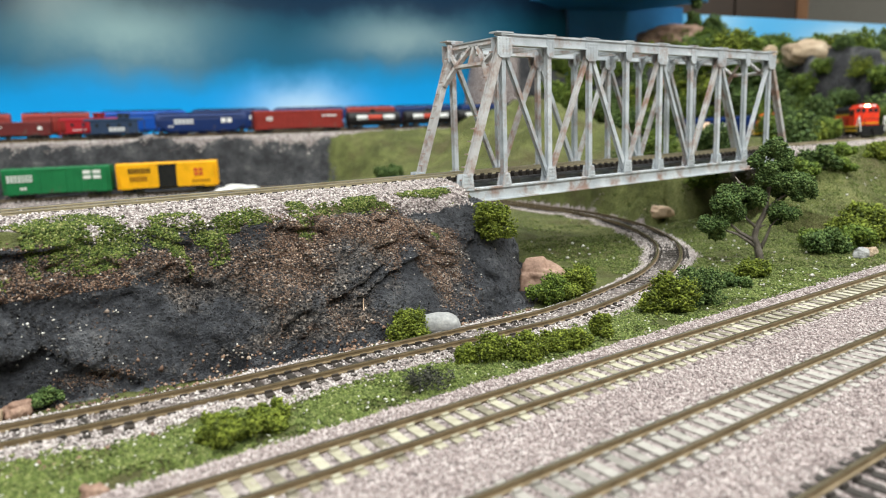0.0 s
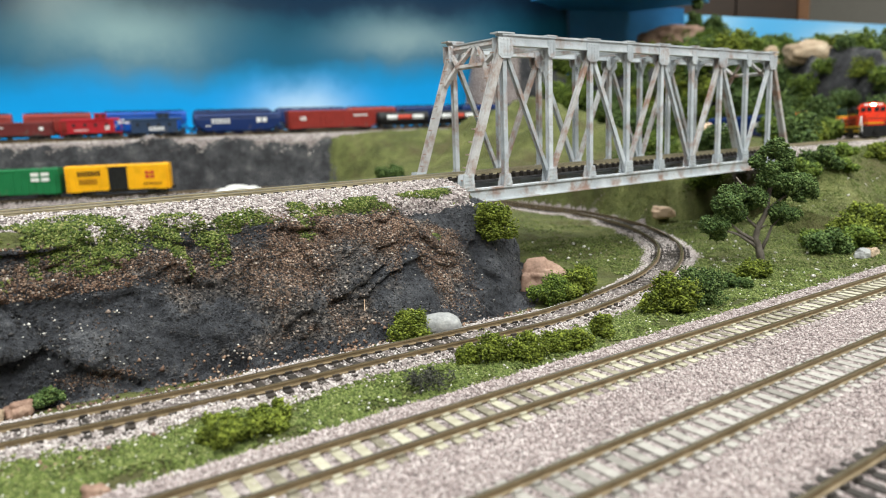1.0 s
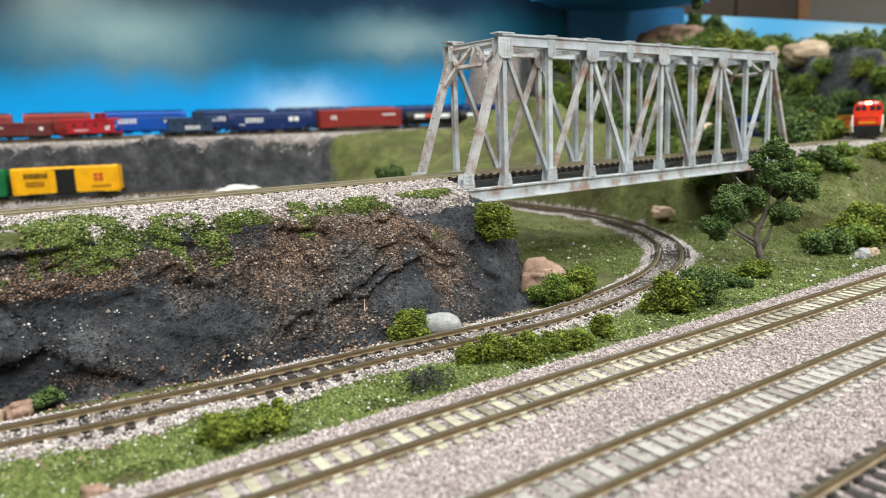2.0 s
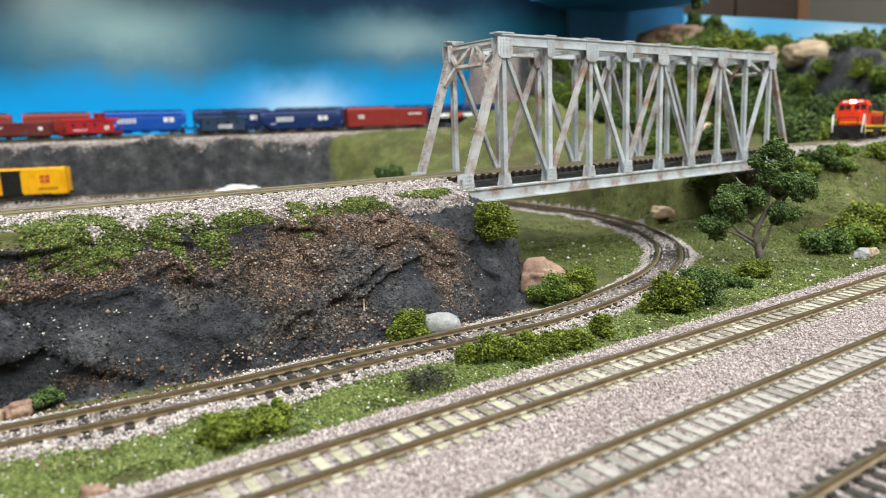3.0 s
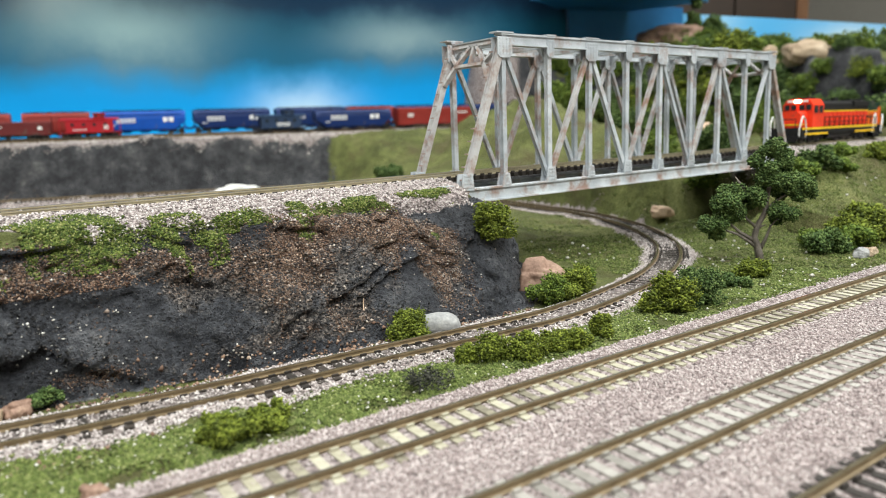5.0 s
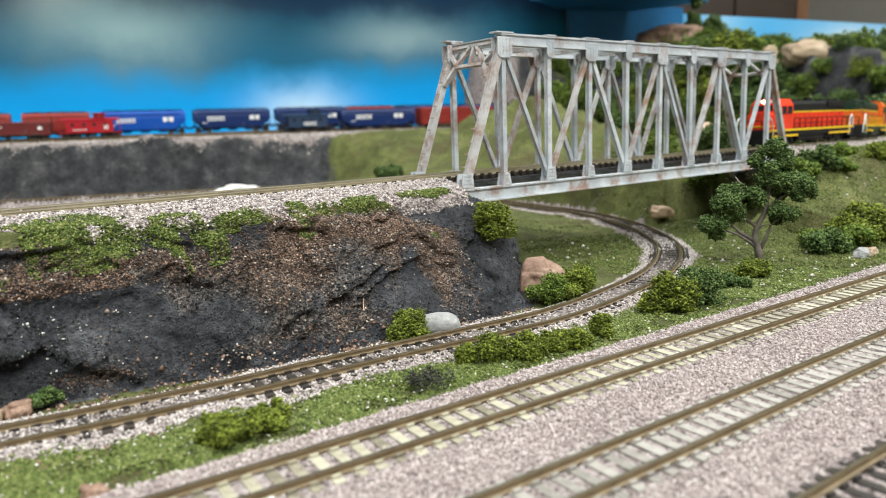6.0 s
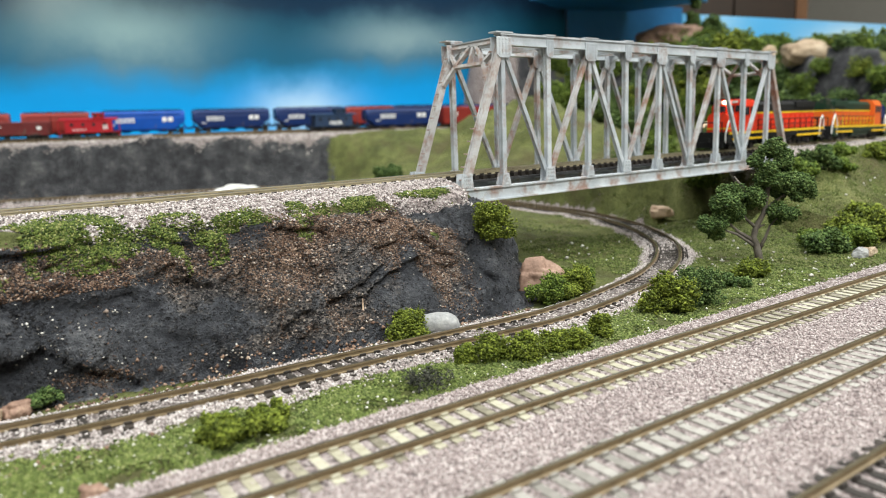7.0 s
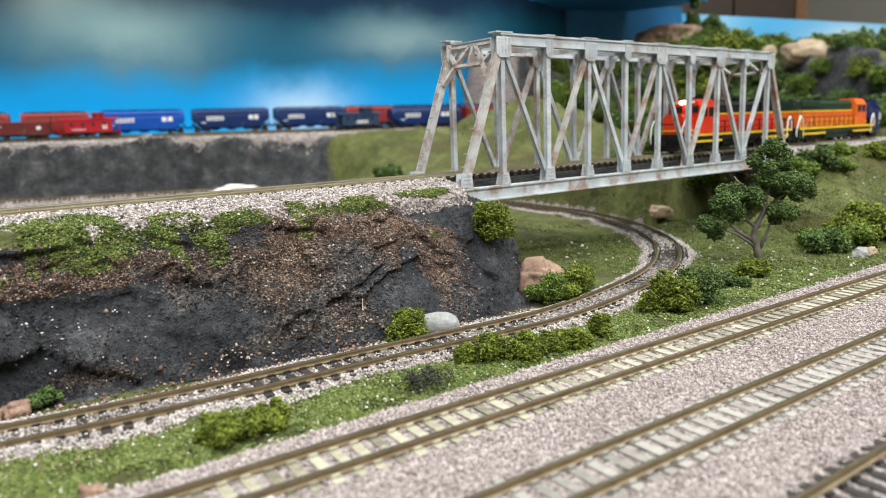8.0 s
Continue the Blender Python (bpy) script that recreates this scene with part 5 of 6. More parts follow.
M["mid_green"] = island_mat("mid_green_foam", [(0.0319, 0.0585, 0.0096), (0.0725, 0.117, 0.0168), (0.1305, 0.1885, 0.024), (0.203, 0.26, 0.048)])
M["ash"] = island_mat("charcoal_lichen", [(0.02, 0.022, 0.016), (0.05, 0.052, 0.04), (0.10, 0.10, 0.08)])
M["bark"] = varied("grey_brown_bark", [(0.06, 0.05, 0.042), (0.14, 0.12, 0.10), (0.22, 0.19, 0.165)], 250, 0.8, 0, 0.0004)
M["boulder"] = varied("tan_boulder_stone", [(0.13, 0.075, 0.052), (0.25, 0.150, 0.108), (0.38, 0.26, 0.19)], 120, 0.75, 0, 0.0006, 900)
M["greystone"] = varied("grey_stone", [(0.17, 0.17, 0.17), (0.27, 0.27, 0.27), (0.38, 0.375, 0.36)], 140, 0.75, 0, 0.0004, 1200)
M["pinkstone"] = varied("salmon_stone", [(0.62, 0.42, 0.29), (0.78, 0.58, 0.43)], 100, 0.7, 0, 0.0004)
M["creamstone"] = varied("cream_stone", [(0.24, 0.16, 0.10), (0.38, 0.28, 0.19), (0.48, 0.39, 0.29)], 40, 0.75, 0, 0.001)
M["plaster"] = varied("white_plaster", [(0.62, 0.60, 0.58), (0.75, 0.73, 0.71)], 60, 0.8, 0, 0.0005)
M["concrete"] = varied("dark_abutment", [(0.02, 0.02, 0.022), (0.05, 0.05, 0.052), (0.09, 0.09, 0.09)], 90, 0.7, 0, 0.0005)


def cover(name, weight, n, size, material, label, lift=0.25, flat=0.8, ragged=False):
    p = scatter(weight, n)
    sz = rng.uniform(size[0], size[1], n) * rng.uniform(0.7, 1.25, n)
    p[:, 2] += sz * lift
    return tagged(crumbs(name, p, sz, material, flat, None, ragged), label, "scatter", kind="stuff")


cfront = CX * FN.x + CY * FN.y
fall = np.clip(0.22 / np.maximum(CT, 0.1), 0.05, 1.6) ** 1.6
clear = np.ones_like(CX)
for L in FORE:
    d, _ = dist_to(L, CX, CY)
    clear *= np.where(d < 0.0085, 0.10, 1.0)
is_yard = CELL["ballast"] * (cfront < -0.083)
cover("gravel", is_yard * fall * clear, 60000, (0.00024, 0.00046), M["gravel"], "pinkish grey gravel spread over the yard", 0.2)
dl_c, _ = dist_to(LOW, CX, CY)
du_c, _ = dist_to(UPPER, CX, CY)
low_b = CELL["ballast"] * (dl_c < 0.02) * np.where(dl_c < 0.0043, 0.55, np.where(dl_c < 0.0060, 0.15, np.where(dl_c < 0.0078, 1.3, 1.0))) * (CT < 0.6) * (1 - 0.75 * CELL["worn"])
cover("ballast", low_b * fall, 26000, (0.00022, 0.00042), M["gravel_pale"], "pale pink ballast beside the lower track", 0.3)
up_b = CELL["ballast"] * (du_c < 0.03) * (CT < 0.75) * (CX < 0.8) * np.where(du_c < 0.0056, 0.1, 1.0)
cover("ballast", up_b * (0.25 + fall), 28000, (0.00026, 0.00050), M["gravel_pale"], "pale pink ballast along the upper track", 0.3)
patch = fbm(CX * 55, CY * 55, 8.0, 3)
clump = fbm(CX * 160, CY * 160, 2.0, 3)
grassy = (1 - CELL["rock"]) * (1 - CELL["ballast"]) * (1 - CELL["dark"])
near_side = CY < np.interp(CX, LOW[:260, 0], LOW[:260, 1]) - 0.009
verge_w = grassy * (cfront > -0.0875) * (CY < -0.03) * (CX < 0.12) * near_side * (dl_c > 0.0100 + 0.006 * (clump - 0.5))
cover("turf", verge_w * fall * step(0.26, 0.60, clump), 62000, (0.00024, 0.00052), M["turf"], "mottled green turf crumbs on the verge", 0.5, 0.8, True)
cover("white_flecks", verge_w * fall, 450, (0.00022, 0.00045), M["fleck"], "white flecks among the turf", 0.9)
slope_w = grassy * (CX > 0.06) * (CY < 0.04) * (CT < 0.70) * (cfront > -0.0875)
cover("turf", slope_w * step(0.22, 0.6, clump) * (0.25 + fall), 48000, (0.00030, 0.00062), M["turf"], "green turf crumbs on the hillside", 0.3, 0.7, True)
cover("white_flecks", slope_w * fall, 260, (0.0004, 0.0008), M["fleck"], "pale flecks on the hillside turf", 0.8)
# tufts along the cliff's brow: along, across, half sizes
tuft = np.zeros_like(CX)
for bx, by, rx, ry in ((-0.145, -0.0058, 0.025, 0.0064), (-0.124, -0.0090, 0.009, 0.0032), (-0.104, -0.0080, 0.0062, 0.0042), (-0.096, -0.0112, 0.0034, 0.0020), (-0.087, -0.0078, 0.0050, 0.0011),
                       (-0.0675, -0.0085, 0.0038, 0.0044), (-0.0462, -0.0076, 0.0054, 0.0021), (-0.0184, -0.0062, 0.0080, 0.0018), (-0.0245, -0.0195, 0.0012, 0.0012)):
    tuft = np.maximum(tuft, step(1.25, 0.75, np.hypot((CX - bx) / rx, (CY - by) / ry) + 1.3 * (patch - 0.5) + 1.1 * (clump - 0.5)))
cover("turf", tuft * (CX < 0.0) * (CZ > -0.014) * (CY < 0.006) * step(0.30, 0.50, clump), 20000, (0.00026, 0.00056), M["turf_bright"], "bright green turf along the cliff's brow", 0.7, 0.8, True)
cover("turf", grassy * (CX < 0.0) * (CY < 0.004) * (CY > -0.02) * (CZ > -0.012) * step(0.45, 0.6, clump), 2500, (0.00024, 0.0005), M["turf_bright"], "thin green turf between the gravel and the rock", 0.5, 0.8, True)
cover("soil_crumbs", CELL["rock"] * np.clip(1.8 * CELL["soil"] + 2.6 * (patch - 0.52) + 2.0 * (clump - 0.5) - 0.45, 0.0, 1) * np.clip(0.04 + 3.0 * CELL["soil"], 0, 1) * fall, 28000, (0.00010, 0.00034), M["soil_crumb"], "brown soil crumbs on the rock face", 0.3, 0.8, True)
cover("soil_crumbs", np.exp(-((CY + 0.0135) / 0.004) ** 2) * (CX < -0.03) * (CZ > -0.014) * (0.25 + step(0.4, 0.6, patch)), 9000, (0.00018, 0.00045), M["soil_crumb"], "brown soil crumbs below the turf", 0.4, 0.8, True)
cover("grit", CELL["rock"] * (0.12 + CELL["soil"]) * fall, 14000, (0.00016, 0.00050), M["dark_grit"], "dark grit broken from the rock face", 0.3, 0.8, True)
cover("rubble", CELL["rock"] * np.clip(1.8 * CELL["soil"] - 0.15 + 0.8 * (patch - 0.5), 0.01, 1), 1900, (0.00024, 0.00058), M["rubble"], "grey and brown chips lying on the rock face", 0.3)
cover("white_flecks", CELL["rock"] * step(0.5, 0.62, patch) * fall, 220, (0.0002, 0.0004), M["fleck"], "pale grit on the rock face", 0.5)
back_w = grassy * (CT > 0.30) * (CT < 1.2) * (CX > 0.0) * (CY > -0.035) * ((CY > 0.02) | (CX < 0.12)) * (0.3 + fall)
cover("turf", back_w * step(0.35, 0.60, patch), 22000, (0.0004, 0.0010), M["turf"], "green turf crumbs on the far banks", 0.2, 0.6, True)
ledge_w = CELL["ballast"] * (CT > 0.55) * (CY > 0.45) * (CA < 0.15) * (CT - 0.47 * CA > 0.87) * (CT - 0.47 * CA < 0.93)
cover("ballast", ledge_w, 9000, (0.0007, 0.0013), M["gravel_pale"], "pale ballast along the ledge tracks", 0.3)
yel_w = CELL["ballast"] * (dl_c < 0.02) * (CY > 0.40)
cover("ballast", yel_w, 5000, (0.0006, 0.0011), M["gravel_pale"], "pale ballast beside the far track", 0.3)
foot_w = np.exp(-((dl_c - 0.0155) / 0.003) ** 2) * (CY > -0.06) * (CX < 0.0) * (CX > -0.17) * (1 - CELL["ballast"])
cover("soil_crumbs", foot_w, 1800, (0.0003, 0.0007), M["soil_crumb"], "loose grit at the foot of the cliff", 0.4)


def ground_z(x, y):
    i = min(max(int(np.searchsorted(GX, x)) - 1, 0), len(GX) - 2)
    j = min(max(int(np.searchsorted(GY, y)) - 1, 0), len(GY) - 2)
    return float(CO[i:i + 2, j:j + 2, 2].mean())


# ---- bushes, trees and stones ----
def foam_points(lobes, n, shell=0.55):
    """Points in lumpy lobes (x, y, z, r), thicker towards their ragged skins."""
    lobes = np.array(lobes, float)
    w = lobes[:, 3] ** 2
    k = rng.choice(len(lobes), n, p=w / w.sum())
    d = rng.normal(size=(n, 3))
    d /= np.linalg.norm(d, axis=1)[:, None]
    r = lobes[k, 3] * (shell + (1.05 - shell) * rng.uniform(0, 1, n) ** 0.7)
    r *= 0.55 + 0.75 * vnoise(d[:, 0] * 3.6 + k * 3.1, d[:, 1] * 3.6 + k, d[:, 2] * 3.6) + 0.35 * (vnoise(d[:, 0] * 9 + k, d[:, 1] * 9, d[:, 2] * 9) - 0.4)
    return lobes[k, :3] + d * r[:, None]


def bush(name, at, w, h, material, label, n=500, size=0.0008, category="bush", group="", lobes=None):
    """A low foam bush: w across and h high, made of crumbs in several lobes."""
    if lobes is None:
        lobes = []
        for k in range(13):
            a = 2 * math.pi * k / 13 * 2 + rng.uniform(-0.5, 0.5)
            rr = w * 0.40 * rng.uniform(0.3, 1.1)
            lobes.append((rr * math.cos(a), rr * math.sin(a), h * rng.uniform(0.18, 0.86) * (1 - 0.4 * (rr / (w * 0.44)) ** 2), min(w, h * 1.3) * rng.uniform(0.14, 0.30)))
        lobes.append((0, 0, h * 0.36, min(w, h) * 0.42))
    n, size = int(n * 5.5), size * 0.50
    p = foam_points(lobes, n)
    p[:, 2] = np.maximum(p[:, 2], -h * 0.04)
    ob = crumbs(name, p, np.exp(rng.normal(0, 0.35, n)) * size, material, 0.9, None, True)
    x, y = at[0], at[1]
    ob.location = (x, y, ground_z(x, y) if len(at) < 3 else at[2])
    return tagged(ob, label, category, group)


def stone(at, size, material, label, seed, category="rock", sink=0.2, name="boulder", turn=0.0, lumpy=1.0):
    bm = bmesh.new()
    bmesh.ops.create_icosphere(bm, subdivisions=4, radius=1)
    for v in bm.verts:
        q = v.co.copy()
        k = 1 + 0.5 * lumpy * (noise.noise(q * 1.1 + Vector((seed, 0, 0)))) + 0.16 * lumpy * noise.noise(q * 3.1 + Vector((0, seed, 0))) + 0.06 * noise.noise(q * 8 + Vector((0, 0, seed)))
        q = Vector((math.copysign(abs(q.x) ** 0.8, q.x), math.copysign(abs(q.y) ** 0.8, q.y), math.copysign(abs(q.z) ** 0.85, q.z)))
        v.co = Vector((q.x * k * size[0] / 2, q.y * k * size[1] / 2, q.z * k * size[2] / 2))
    ob = part(name, bm, material, None, "", True)
    z = ground_z(at[0], at[1]) if len(at) < 3 else at[2]
    ob.matrix_basis = Matrix.Translation((at[0], at[1], z + size[2] * (0.5 - sink))) @ Matrix.Rotation(turn, 4, "Z")
    return tagged(ob, label, category)


# verge and lower line
bush("bush", (-0.0495, -0.0385), 0.0125, 0.0092, M["olive"], "bright olive foam bush beside the grey stone", 700, 0.00062)
stone((-0.0385, -0.0385), (0.0132, 0.0070, 0.0066), M["greystone"], "smooth light grey stone at the cliff's foot", 3.1, turn=-0.75, lumpy=0.3)
for x, y, w, h in ((-0.0518, -0.0665, 0.0062, 0.0056), (-0.0445, -0.0700, 0.0100, 0.0078), (-0.0370, -0.0745, 0.0098, 0.0072), (-0.0280, -0.0760, 0.0085, 0.0058), (-0.0218, -0.0790, 0.0075, 0.0052), (-0.0095, -0.0765, 0.0062, 0.0076)):
    bush("bush", (x, y), w, h, M["olive"], "low olive foam bush on the grass verge", 520, 0.00060, group="hedge of low bushes")
bush("bush", (0.0275, -0.0735), 0.0150, 0.0125, M["olive"], "rounded olive foam bush by the curve", 900, 0.00072)
bush("bush", (0.0440, -0.0735), 0.0165, 0.0120, M["deep"], "dark green foam bush by the curve", 900, 0.00075)
bush("bush", (0.072, -0.070), 0.012, 0.0045, M["deep"], "low dark green foam bush", 350, 0.0007)
bush("bush", (0.090, -0.066), 0.011, 0.0085, M["olive"], "small olive bush at the foot of the tree", 420, 0.0008)
bush("bush", (-0.117, -0.0720), 0.016, 0.0050, M["olive"], "flat olive foam bush on the verge", 900, 0.0006)
bush("bush", (-0.1065, -0.0690), 0.015, 0.0045, M["olive"], "flat olive foam bush on the verge", 800, 0.0006)
bush("twiggy_bush", (-0.0695, -0.0750), 0.0120, 0.0052, M["ash"], "charred grey twiggy bush on the verge", 130, 0.0005)
bush("bush", (-0.0005, -0.0190), 0.0150, 0.0125, M["olive"], "olive foam bush clinging to the cliff edge", 1100, 0.0007)
stone((0.0205, -0.0215), (0.0170, 0.0120, 0.0130), M["boulder"], "reddish tan boulder beside the cliff", 7.7, sink=0.25, turn=-0.7)
for x, y, w, h, m in ((0.0085, -0.0395, 0.015, 0.0095, "mid_green"), (0.0245, -0.0365, 0.015, 0.0105, "olive"), (0.0325, -0.0330, 0.013, 0.0090, "mid_green"), (0.016, -0.0415, 0.010, 0.006, "olive")):
    bush("bush", (x, y), w, h, M[m], "green foam bush beside the tan boulder", 700, 0.0007, group="bushes by the boulder")
stone((-0.1475, -0.0240), (0.0058, 0.0042, 0.0042), M["boulder"], "small tan rock at the cliff's foot", 1.2)
stone((-0.1530, -0.0255), (0.0045, 0.0036, 0.0046), M["creamstone"], "small cream rock at the cliff's foot", 4.2)
bush("bush", (-0.1415, -0.0235), 0.0085, 0.0035, M["deep"], "small green tuft by the rocks", 260, 0.0006)
stone((-0.1425, -0.0765), (0.0042, 0.0034, 0.0030), M["boulder"], "small tan rock on the verge", 2.4)
stone((-0.1206, -0.1010), (0.0014, 0.0012, 0.0012), M["plaster"], "white pebble between the rails", 5.0, name="pebble")
stone((0.1905, 0.0450, -0.0325), (0.0150, 0.0090, 0.0075), M["pinkstone"], "flat salmon rock on the grassy bank", 6.2, turn=-0.65)
stone((0.1555, -0.0790), (0.0065, 0.0050, 0.0045), M["greystone"], "light grey rock on the hillside", 8.1)
stone((0.1620, -0.0800), (0.0075, 0.0050, 0.0040), M["creamstone"], "cream rock on the hillside", 9.3)
# hillside bushes
for x, y, w, h, m in ((0.1560, -0.0660, 0.020, 0.0110, "deep"), (0.1700, -0.0700, 0.018, 0.0100, "mid_green"), (0.1820, -0.0640, 0.024, 0.0140, "olive"), (0.1990, -0.0690, 0.024, 0.0140, "olive"), (0.2100, -0.0600, 0.020, 0.011, "olive"), (0.1700, -0.0560, 0.016, 0.010, "mid_green")):
    bush("bush", (x, y), w, h, M[m], "foam bush in a clump on the grassy hillside", 800, 0.0011, group="hillside bushes")
for x, y, w, h, m in ((0.2520, -0.0130, 0.024, 0.0090, "olive"), (0.2640, -0.0200, 0.022, 0.0080, "mid_green"), (0.2400, -0.0220, 0.022, 0.012, "deep"), (0.2280, -0.0190, 0.018, 0.010, "mid_green"), (0.2980, -0.0290, 0.020, 0.0095, "olive"), (0.3120, -0.0300, 0.020, 0.008, "mid_green"), (0.252, -0.030, 0.016, 0.007, "mid_green")):
    bush("bush", (x, y), w, h, M[m], "foam bush beside the bridge abutment", 800, 0.0012, group="abutment bushes")
for x, y, w, h, m in ((0.232, 0.046, 0.030, 0.022, "mid_green"), (0.256, 0.050, 0.026, 0.022, "deep"), (0.222, 0.075, 0.026, 0.018, "mid_green"), (0.20, 0.012, 0.016, 0.007, "deep")):
    bush("bush", (x, y), w, h, M[m], "dark bush in the hollow below the bridge", 700, 0.0013, group="hollow bushes")
bush("bush", (0.2263, 0.389), 0.034, 0.014, M["deep"], "low green bush on the far bank", 600, 0.0015)


def tree(at, height, trunk_line, limbs, crowns, material, label, n=2600, size=0.0010, r=0.0016):
    root = tagged(new("tree"), label, "tree")
    x, y = at
    root.location = (x, y, ground_z(x, y) - 0.0008)

    def P(q):
        return RH * q[0] + UP * q[1] + FH * (q[2] if len(q) > 2 else 0)
    part("trunk", tube(bmesh.new(), [P(q) for q in trunk_line], r, 8, r * 0.45), M["bark"], root, "", True)
    for limb in limbs:
        part("limb", tube(bmesh.new(), [P(q) for q in limb], r * 0.5, 6, r * 0.12), M["bark"], root, "", True)
    pts = []
    for cr in crowns:
        lobes = []
        c, rad = P(cr[:3]), cr[3] * 1.38
        for k in range(9):
            d = rng.normal(size=3)
            d /= np.linalg.norm(d)
            lobes.append((c.x + d[0] * rad * 0.62, c.y + d[1] * rad * 0.62, c.z + d[2] * rad * 0.50, rad * rng.uniform(0.22, 0.46)))
        m = int(n * rad ** 2 / sum(q[3] ** 2 for q in crowns))
        pts.append(foam_points(lobes, m, 0.3))
    pts = np.concatenate(pts)
    crumbs("crown", pts, rng.uniform(0.6, 1.5, len(pts)) * size, material, 0.9, root, True)
    return root


tree((0.1100, -0.0600), 0.05, [(0, 0), (-0.0012, 0.0065), (-0.0024, 0.0105), (-0.0034, 0.0130), (-0.0024, 0.0175), (0.0005, 0.0230), (0.0012, 0.0300), (0.0030, 0.0400)],
     [[(-0.0018, 0.0085), (-0.0055, 0.0115), (-0.0100, 0.0145), (-0.0160, 0.0168), (-0.0210, 0.0158)], [(-0.0034, 0.0118), (-0.0090, 0.0152), (-0.0145, 0.0200), (-0.0150, 0.0240)],
      [(-0.0006, 0.0085), (0.0015, 0.0130), (0.0030, 0.0175), (0.0058, 0.0205)], [(0.0004, 0.0225), (0.0030, 0.0260), (0.0066, 0.0288), (0.0120, 0.0320)], [(-0.0030, 0.0160), (-0.0008, 0.0176), (0.0010, 0.0180)],
      [(-0.0026, 0.0170), (-0.0070, 0.0210), (-0.0090, 0.0260)], [(-0.0070, 0.0300), (-0.0098, 0.0350), (-0.0120, 0.0378)]],
     [(0.0022, 0.0442, 0, 0.0062), (0.0048, 0.0380, 0.001, 0.0064), (-0.0140, 0.0268, 0, 0.0062), (-0.0080, 0.0275, 0.001, 0.0066), (-0.0110, 0.0312, 0.002, 0.0044), (-0.0197, 0.0190, 0, 0.0052),
      (0.0148, 0.0330, 0.001, 0.0050), (0.0100, 0.0318, 0.002, 0.0048), (0.0064, 0.0215, -0.001, 0.0052)],
     M["deep"], "small deciduous tree with open dark green crown on the bank", 36000, 0.00048, 0.0017)


# woods on the knoll and the outer hills
def hill_bushes(count, pick, w, label, group, seed):
    r2 = np.random.default_rng(seed)
    made = 0
    for _ in range(4000):
        t, a = r2.uniform(0.5, 1.35), r2.uniform(0.0, 0.9)
        if abs(a / t) > 0.72:
            continue
        p = plan(t, a)
        if p.x > 1.4 or p.y > 1.4 or not pick(t, a, p):
            continue
        ww = w * r2.uniform(0.6, 1.25)
        m = M[("olive", "mid_green", "deep", "mid_green", "deep")[r2.integers(5)]]
        bush("bush", (p.x, p.y), ww, ww * r2.uniform(0.65, 1.0), m, label, 210, ww * 0.070, "bush", group)
        made += 1
        if made >= count:
            break


def ring_of(p):
    return math.hypot(p.x - X0, p.y - YC - R0)


hill_bushes(34, lambda t, a, p: R0 + 0.10 < ring_of(p) < R0 + 0.20 and a / t > 0.12 and p.y > 0.1 and ground_z(p.x, p.y) > 0.05, 0.036, "leafy foam bush on the wooded hilltop", "hilltop woods", 11)
hill_bushes(40, lambda t, a, p: R0 + 0.030 < ring_of(p) < R0 + 0.056 and a / t > 0.16 and p.y > 0.06, 0.030, "leafy foam bush below the dark rock face", "bushes below the rock", 12)
hill_bushes(13, lambda t, a, p: ring_of(p) < R0 - 0.045 and 0.16 < a / t < 0.44 and t > 0.64 and a / t > 0.24, 0.032, "leafy foam bush inside the railway loop", "loop woods", 13)
hill_bushes(8, lambda t, a, p: R0 - 0.075 < ring_of(p) < R0 - 0.030 and 0.49 < a / t < 0.56 and t < 0.72, 0.028, "leafy bush beside the curving track", "curve bushes", 14)
hill_bushes(44, lambda t, a, p: R0 + 0.045 < ring_of(p) < R0 + 0.10 and 0.20 < a / t < 0.50 and p.y > 0.06, 0.046, "leafy foam bush covering the wooded slope", "wooded slope", 16)
hill_bushes(12, lambda t, a, p: R0 + 0.056 < ring_of(p) < R0 + 0.09 and a / t > 0.42 and p.y > 0.06, 0.026, "leafy foam bush rooted in the dark rock face", "rock face bushes", 15)
for px, t, w, h, m, lab in ((0.357, 1.12, 0.024, 0.072, "deep", "tall dark pine-like tree on the hilltop"), (0.387, 1.10, 0.036, 0.040, "deep", "round dark green tree on the hilltop"), (0.465, 1.16, 0.050, 0.052, "deep", "round dark green tree on the hilltop"), (0.435, 0.96, 0.055, 0.045, "mid_green", "leafy green tree on the slope"), (0.175, 1.0, 0.06, 0.08, "mid_green", "leafy green tree behind the bridge")):
    p = plan(t, px * t)
    bush("small_tree", (p.x, p.y), w, h, M[m], lab, 900, 0.0030, "tree")
for k, t, w, h, m in ((0.478, 0.64, 0.030, 0.036, "mid_green"), (0.493, 0.60, 0.024, 0.042, "deep"), (0.535, 0.63, 0.028, 0.040, "deep"), (0.552, 0.60, 0.020, 0.026, "mid_green"), (0.515, 0.58, 0.022, 0.010, "mid_green")):
    p = plan(t, k * t)
    bush("small_tree", (p.x, p.y), w, h, M[m], "leafy dark green tree inside the curving track", 900, 0.0017, "tree", "trees inside the curve")
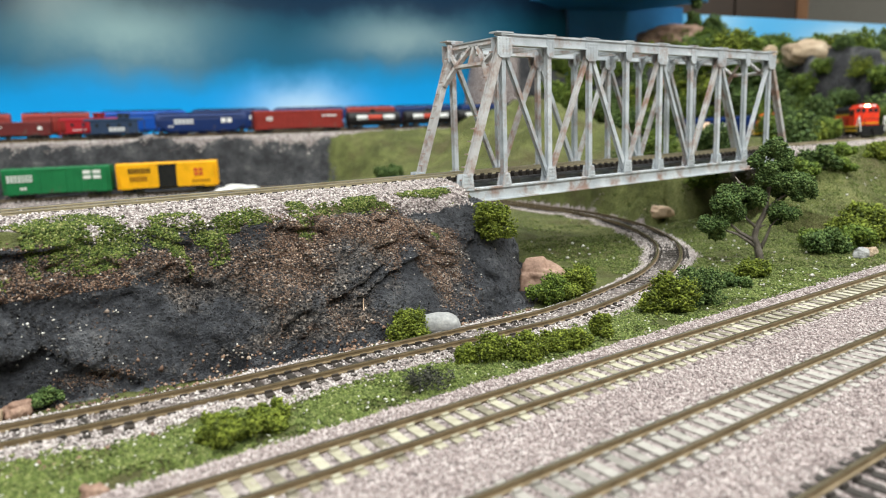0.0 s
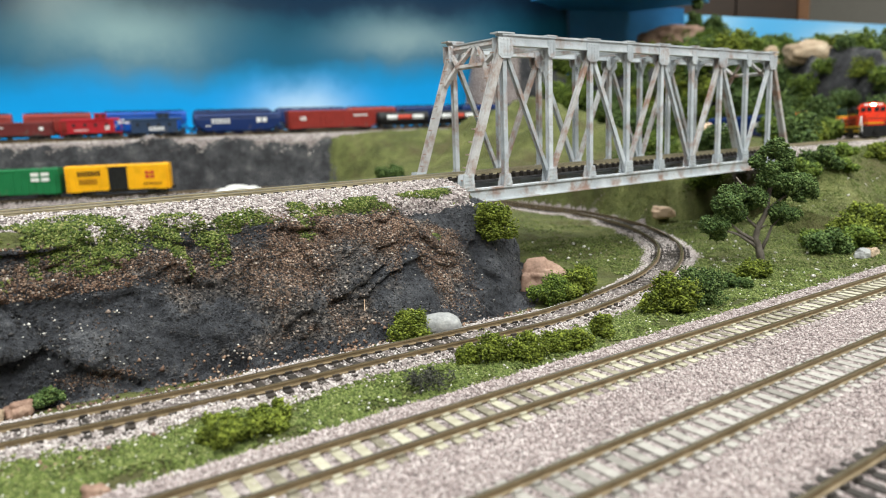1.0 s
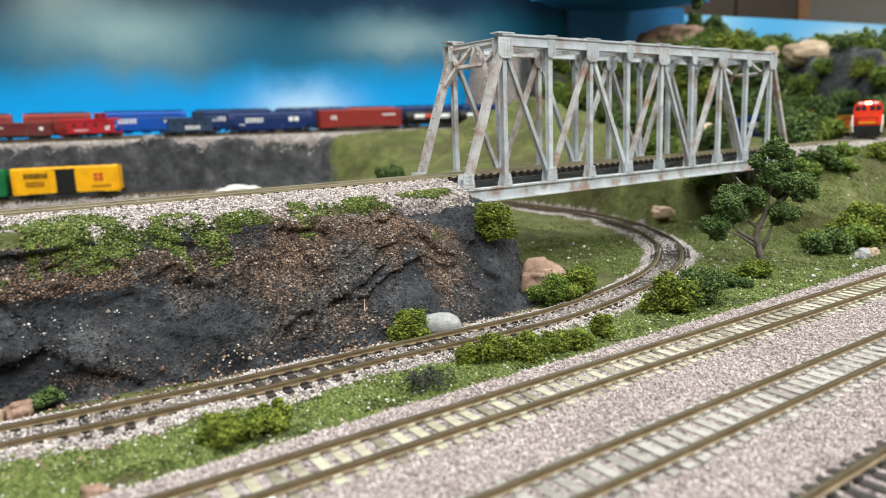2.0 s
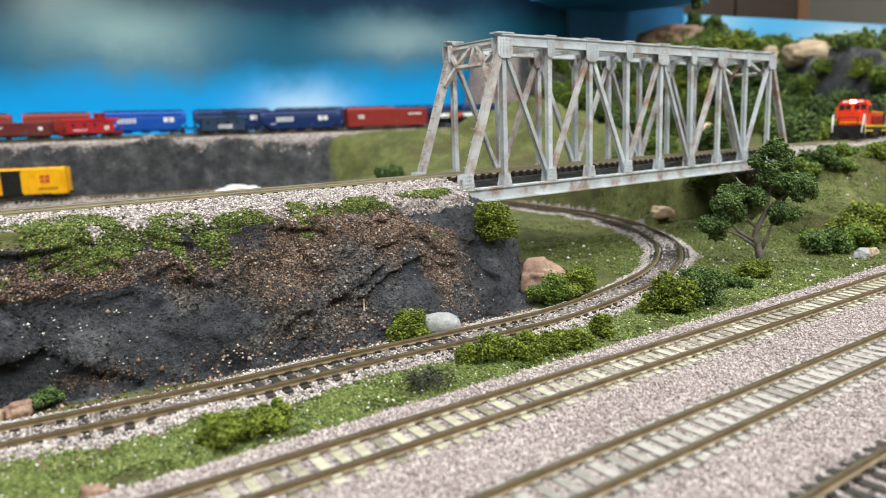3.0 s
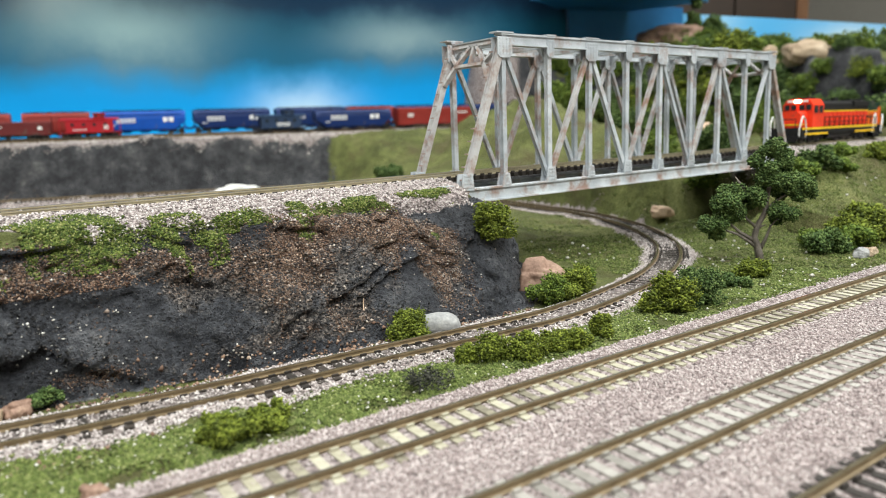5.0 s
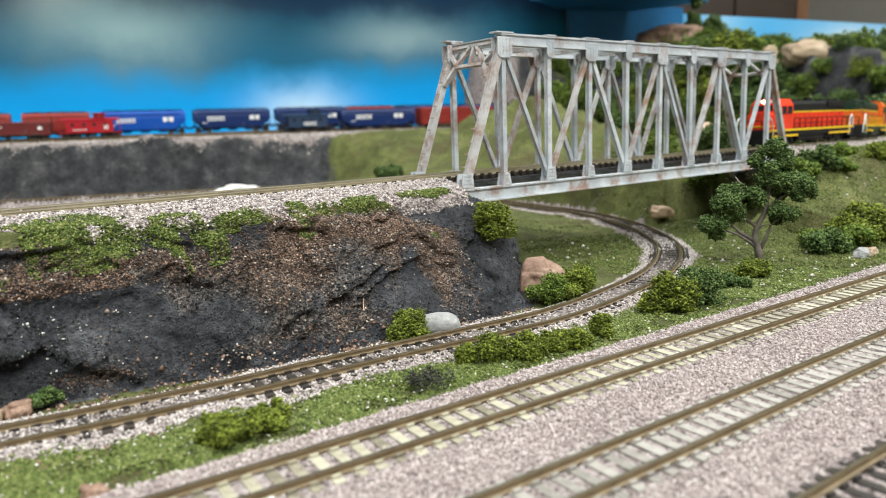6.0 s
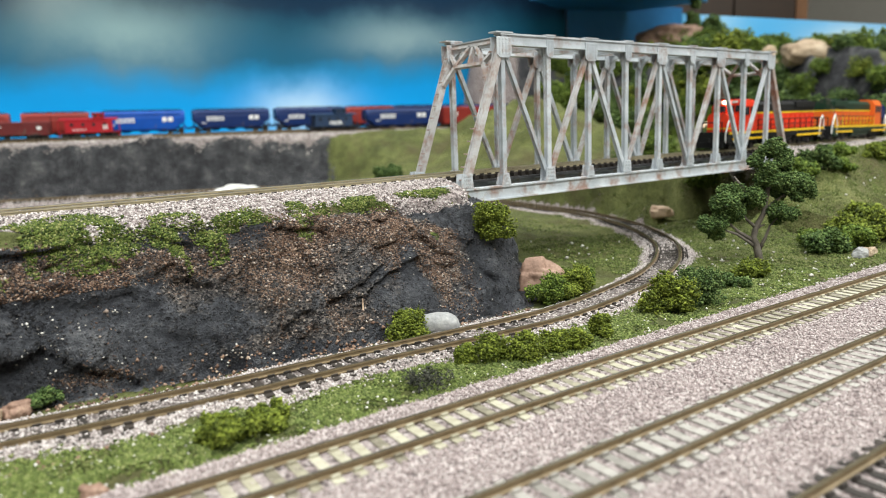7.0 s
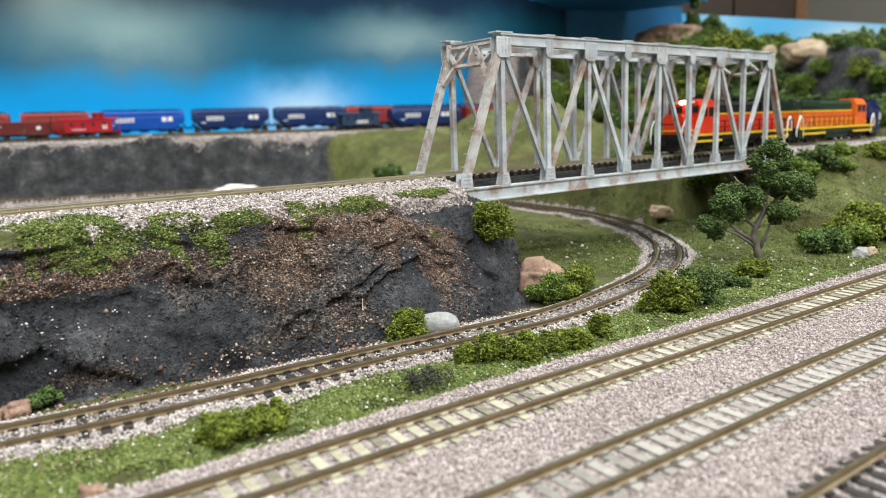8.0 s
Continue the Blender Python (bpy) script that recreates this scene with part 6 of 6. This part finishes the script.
for px, t, z, size, m, lab, sd in ((0.520, 0.86, 0.105, (0.056, 0.034, 0.030), "creamstone", "large cream boulder on the hilltop", 3.3), (0.463, 0.93, 0.110, (0.024, 0.020, 0.026), "creamstone", "cream boulder on the hilltop", 5.5), (0.335, 1.10, 0.135, (0.095, 0.05, 0.036), "boulder", "brown boulder on the hilltop", 6.6),
                              (0.375, 0.80, None, (0.026, 0.02, 0.022), "pinkstone", "pinkish rock on the wooded slope", 7.1), (0.470, 0.80, None, (0.020, 0.018, 0.022), "pinkstone", "pinkish rock on the wooded slope", 2.9)):
    p = plan(t, px * t)
    stone((p.x, p.y), size, M[m], lab, sd, sink=0.15, turn=-0.65)
stone((0.0834, 0.4330), (0.036, 0.016, 0.016), M["plaster"], "white plaster mound beside the far track", 4.4, sink=0.12, name="plaster_mound", turn=-0.4)
tagged(part("abutment", boxes(((0.2585, YC, -0.0135), (0.013, 0.042, 0.026)), ((0.256, YC, -0.0015), (0.008, 0.040, 0.003))), M["concrete"]), "dark abutment block under the bridge's far end", "abutment", kind="structure")
tagged(part("abutment", boxes(((-0.0045, YC, -0.0125), (0.012, 0.040, 0.007)), ((-0.0065, YC, -0.0035), (0.006, 0.038, 0.012))), M["bridge"]), "pale abutment ledge under the bridge's near end", "abutment", kind="structure")
# room behind: soffit and cabinet
slab("soffit", (plan(1.17, 0.20), plan(1.06, 0.375), 0.205, 0.40), M["fascia"], "blue painted soffit box over the backdrop corner", 0.22)
cab_at = plan(2.15, 0.80)
cabinet = tagged(new("wood_cabinet"), "tall dark brown wooden cabinet standing behind the layout", "cabinet")
cabinet.matrix_basis = Matrix.Translation((cab_at.x, cab_at.y, ROOM[4])) @ Matrix.Rotation(math.atan2(RH.y, RH.x), 4, "Z")
part("body", boxes(((0, 0, 0.95), (0.40, 0.40, 1.9))), M["dark_wood"], cabinet)
for k in (-1, 1):
    part("stile", boxes(((k * 0.183, -0.206, 0.95), (0.030, 0.012, 1.9))), M["wood"], cabinet, "paler wooden edge")
    door = part("door", boxes(((k * 0.083, -0.207, 0.97), (0.160, 0.014, 1.8))), M["dark_wood"], cabinet)
    part("handle", boxes(((k * 0.020, -0.220, 0.95), (0.008, 0.012, 0.10))), M["silver"], door, "metal handle")

stick = part("twig", tube(bmesh.new(), [(0, 0, 0), (0.0002, 0.0002, 0.0018), (0.0001, 0, 0.0034)], 0.00025, 5, 0.00012), M["pinkstone"])
stick.location = (-0.0588, -0.0288, -0.0288)
tagged(stick, "short pale twig stuck in the cliff", "twig")


# ---- motion of the trains ----
def upper_pose(s, half):
    """A car on the upper line, its trucks half a wheelbase either side of s, facing towards the bridge."""
    a, b = upper(s - half)[0], upper(s + half)[0]
    d = a - b
    return Matrix.Translation((a + b) / 2) @ d.to_track_quat("X", "Z").to_matrix().to_4x4()


def motions():
    times = [0.25 * k for k in range(33)]

    def run_up(t):
        """How far the engines still have to go at t seconds."""
        return -0.183 + 0.0431 * (8 - t) - float(np.interp(t, (0, 1.5, 3, 4.5, 6, 8), (0.022, 0.021, 0.0165, 0.0095, 0.004, 0)))

    for ob, gap, half in ((lead, 0.047, 0.034), (second, 0.167, 0.034), (follower, 0.279, 0.037)):
        walk(ob, [(t, upper_pose(run_up(t) + gap, half)) for t in times])
    d = Vector((-0.9134, 0.40706, 0))
    heading = math.atan2(d.y, d.x)
    for ob, gap in ((yellow_car, 0.0621), (green_car, 0.1582)):
        walk(ob, [(t, Matrix.Translation(Vector((0.0984, 0.4696, -0.028)) + d * (gap + 0.04487 * t)) @ Matrix.Rotation(heading, 4, "Z")) for t in (0, 2, 4, 6, 8)])
    run = ((0, -0.3884), (1.5, -0.3307), (3, -0.2760), (4.5, -0.2251), (6, -0.1769), (7, -0.1441), (8, -0.1095))
    for ob, gap in ((m_caboose, 0.0), (m_hopper, 0.0905), (m_box, 0.2015), (tanks[0], 0.2975), (tanks[1], 0.3735), (tanks[2], 0.4495)):
        walk(ob, [(t, back_pose(0.935, s + gap)) for t, s in run])


motions()
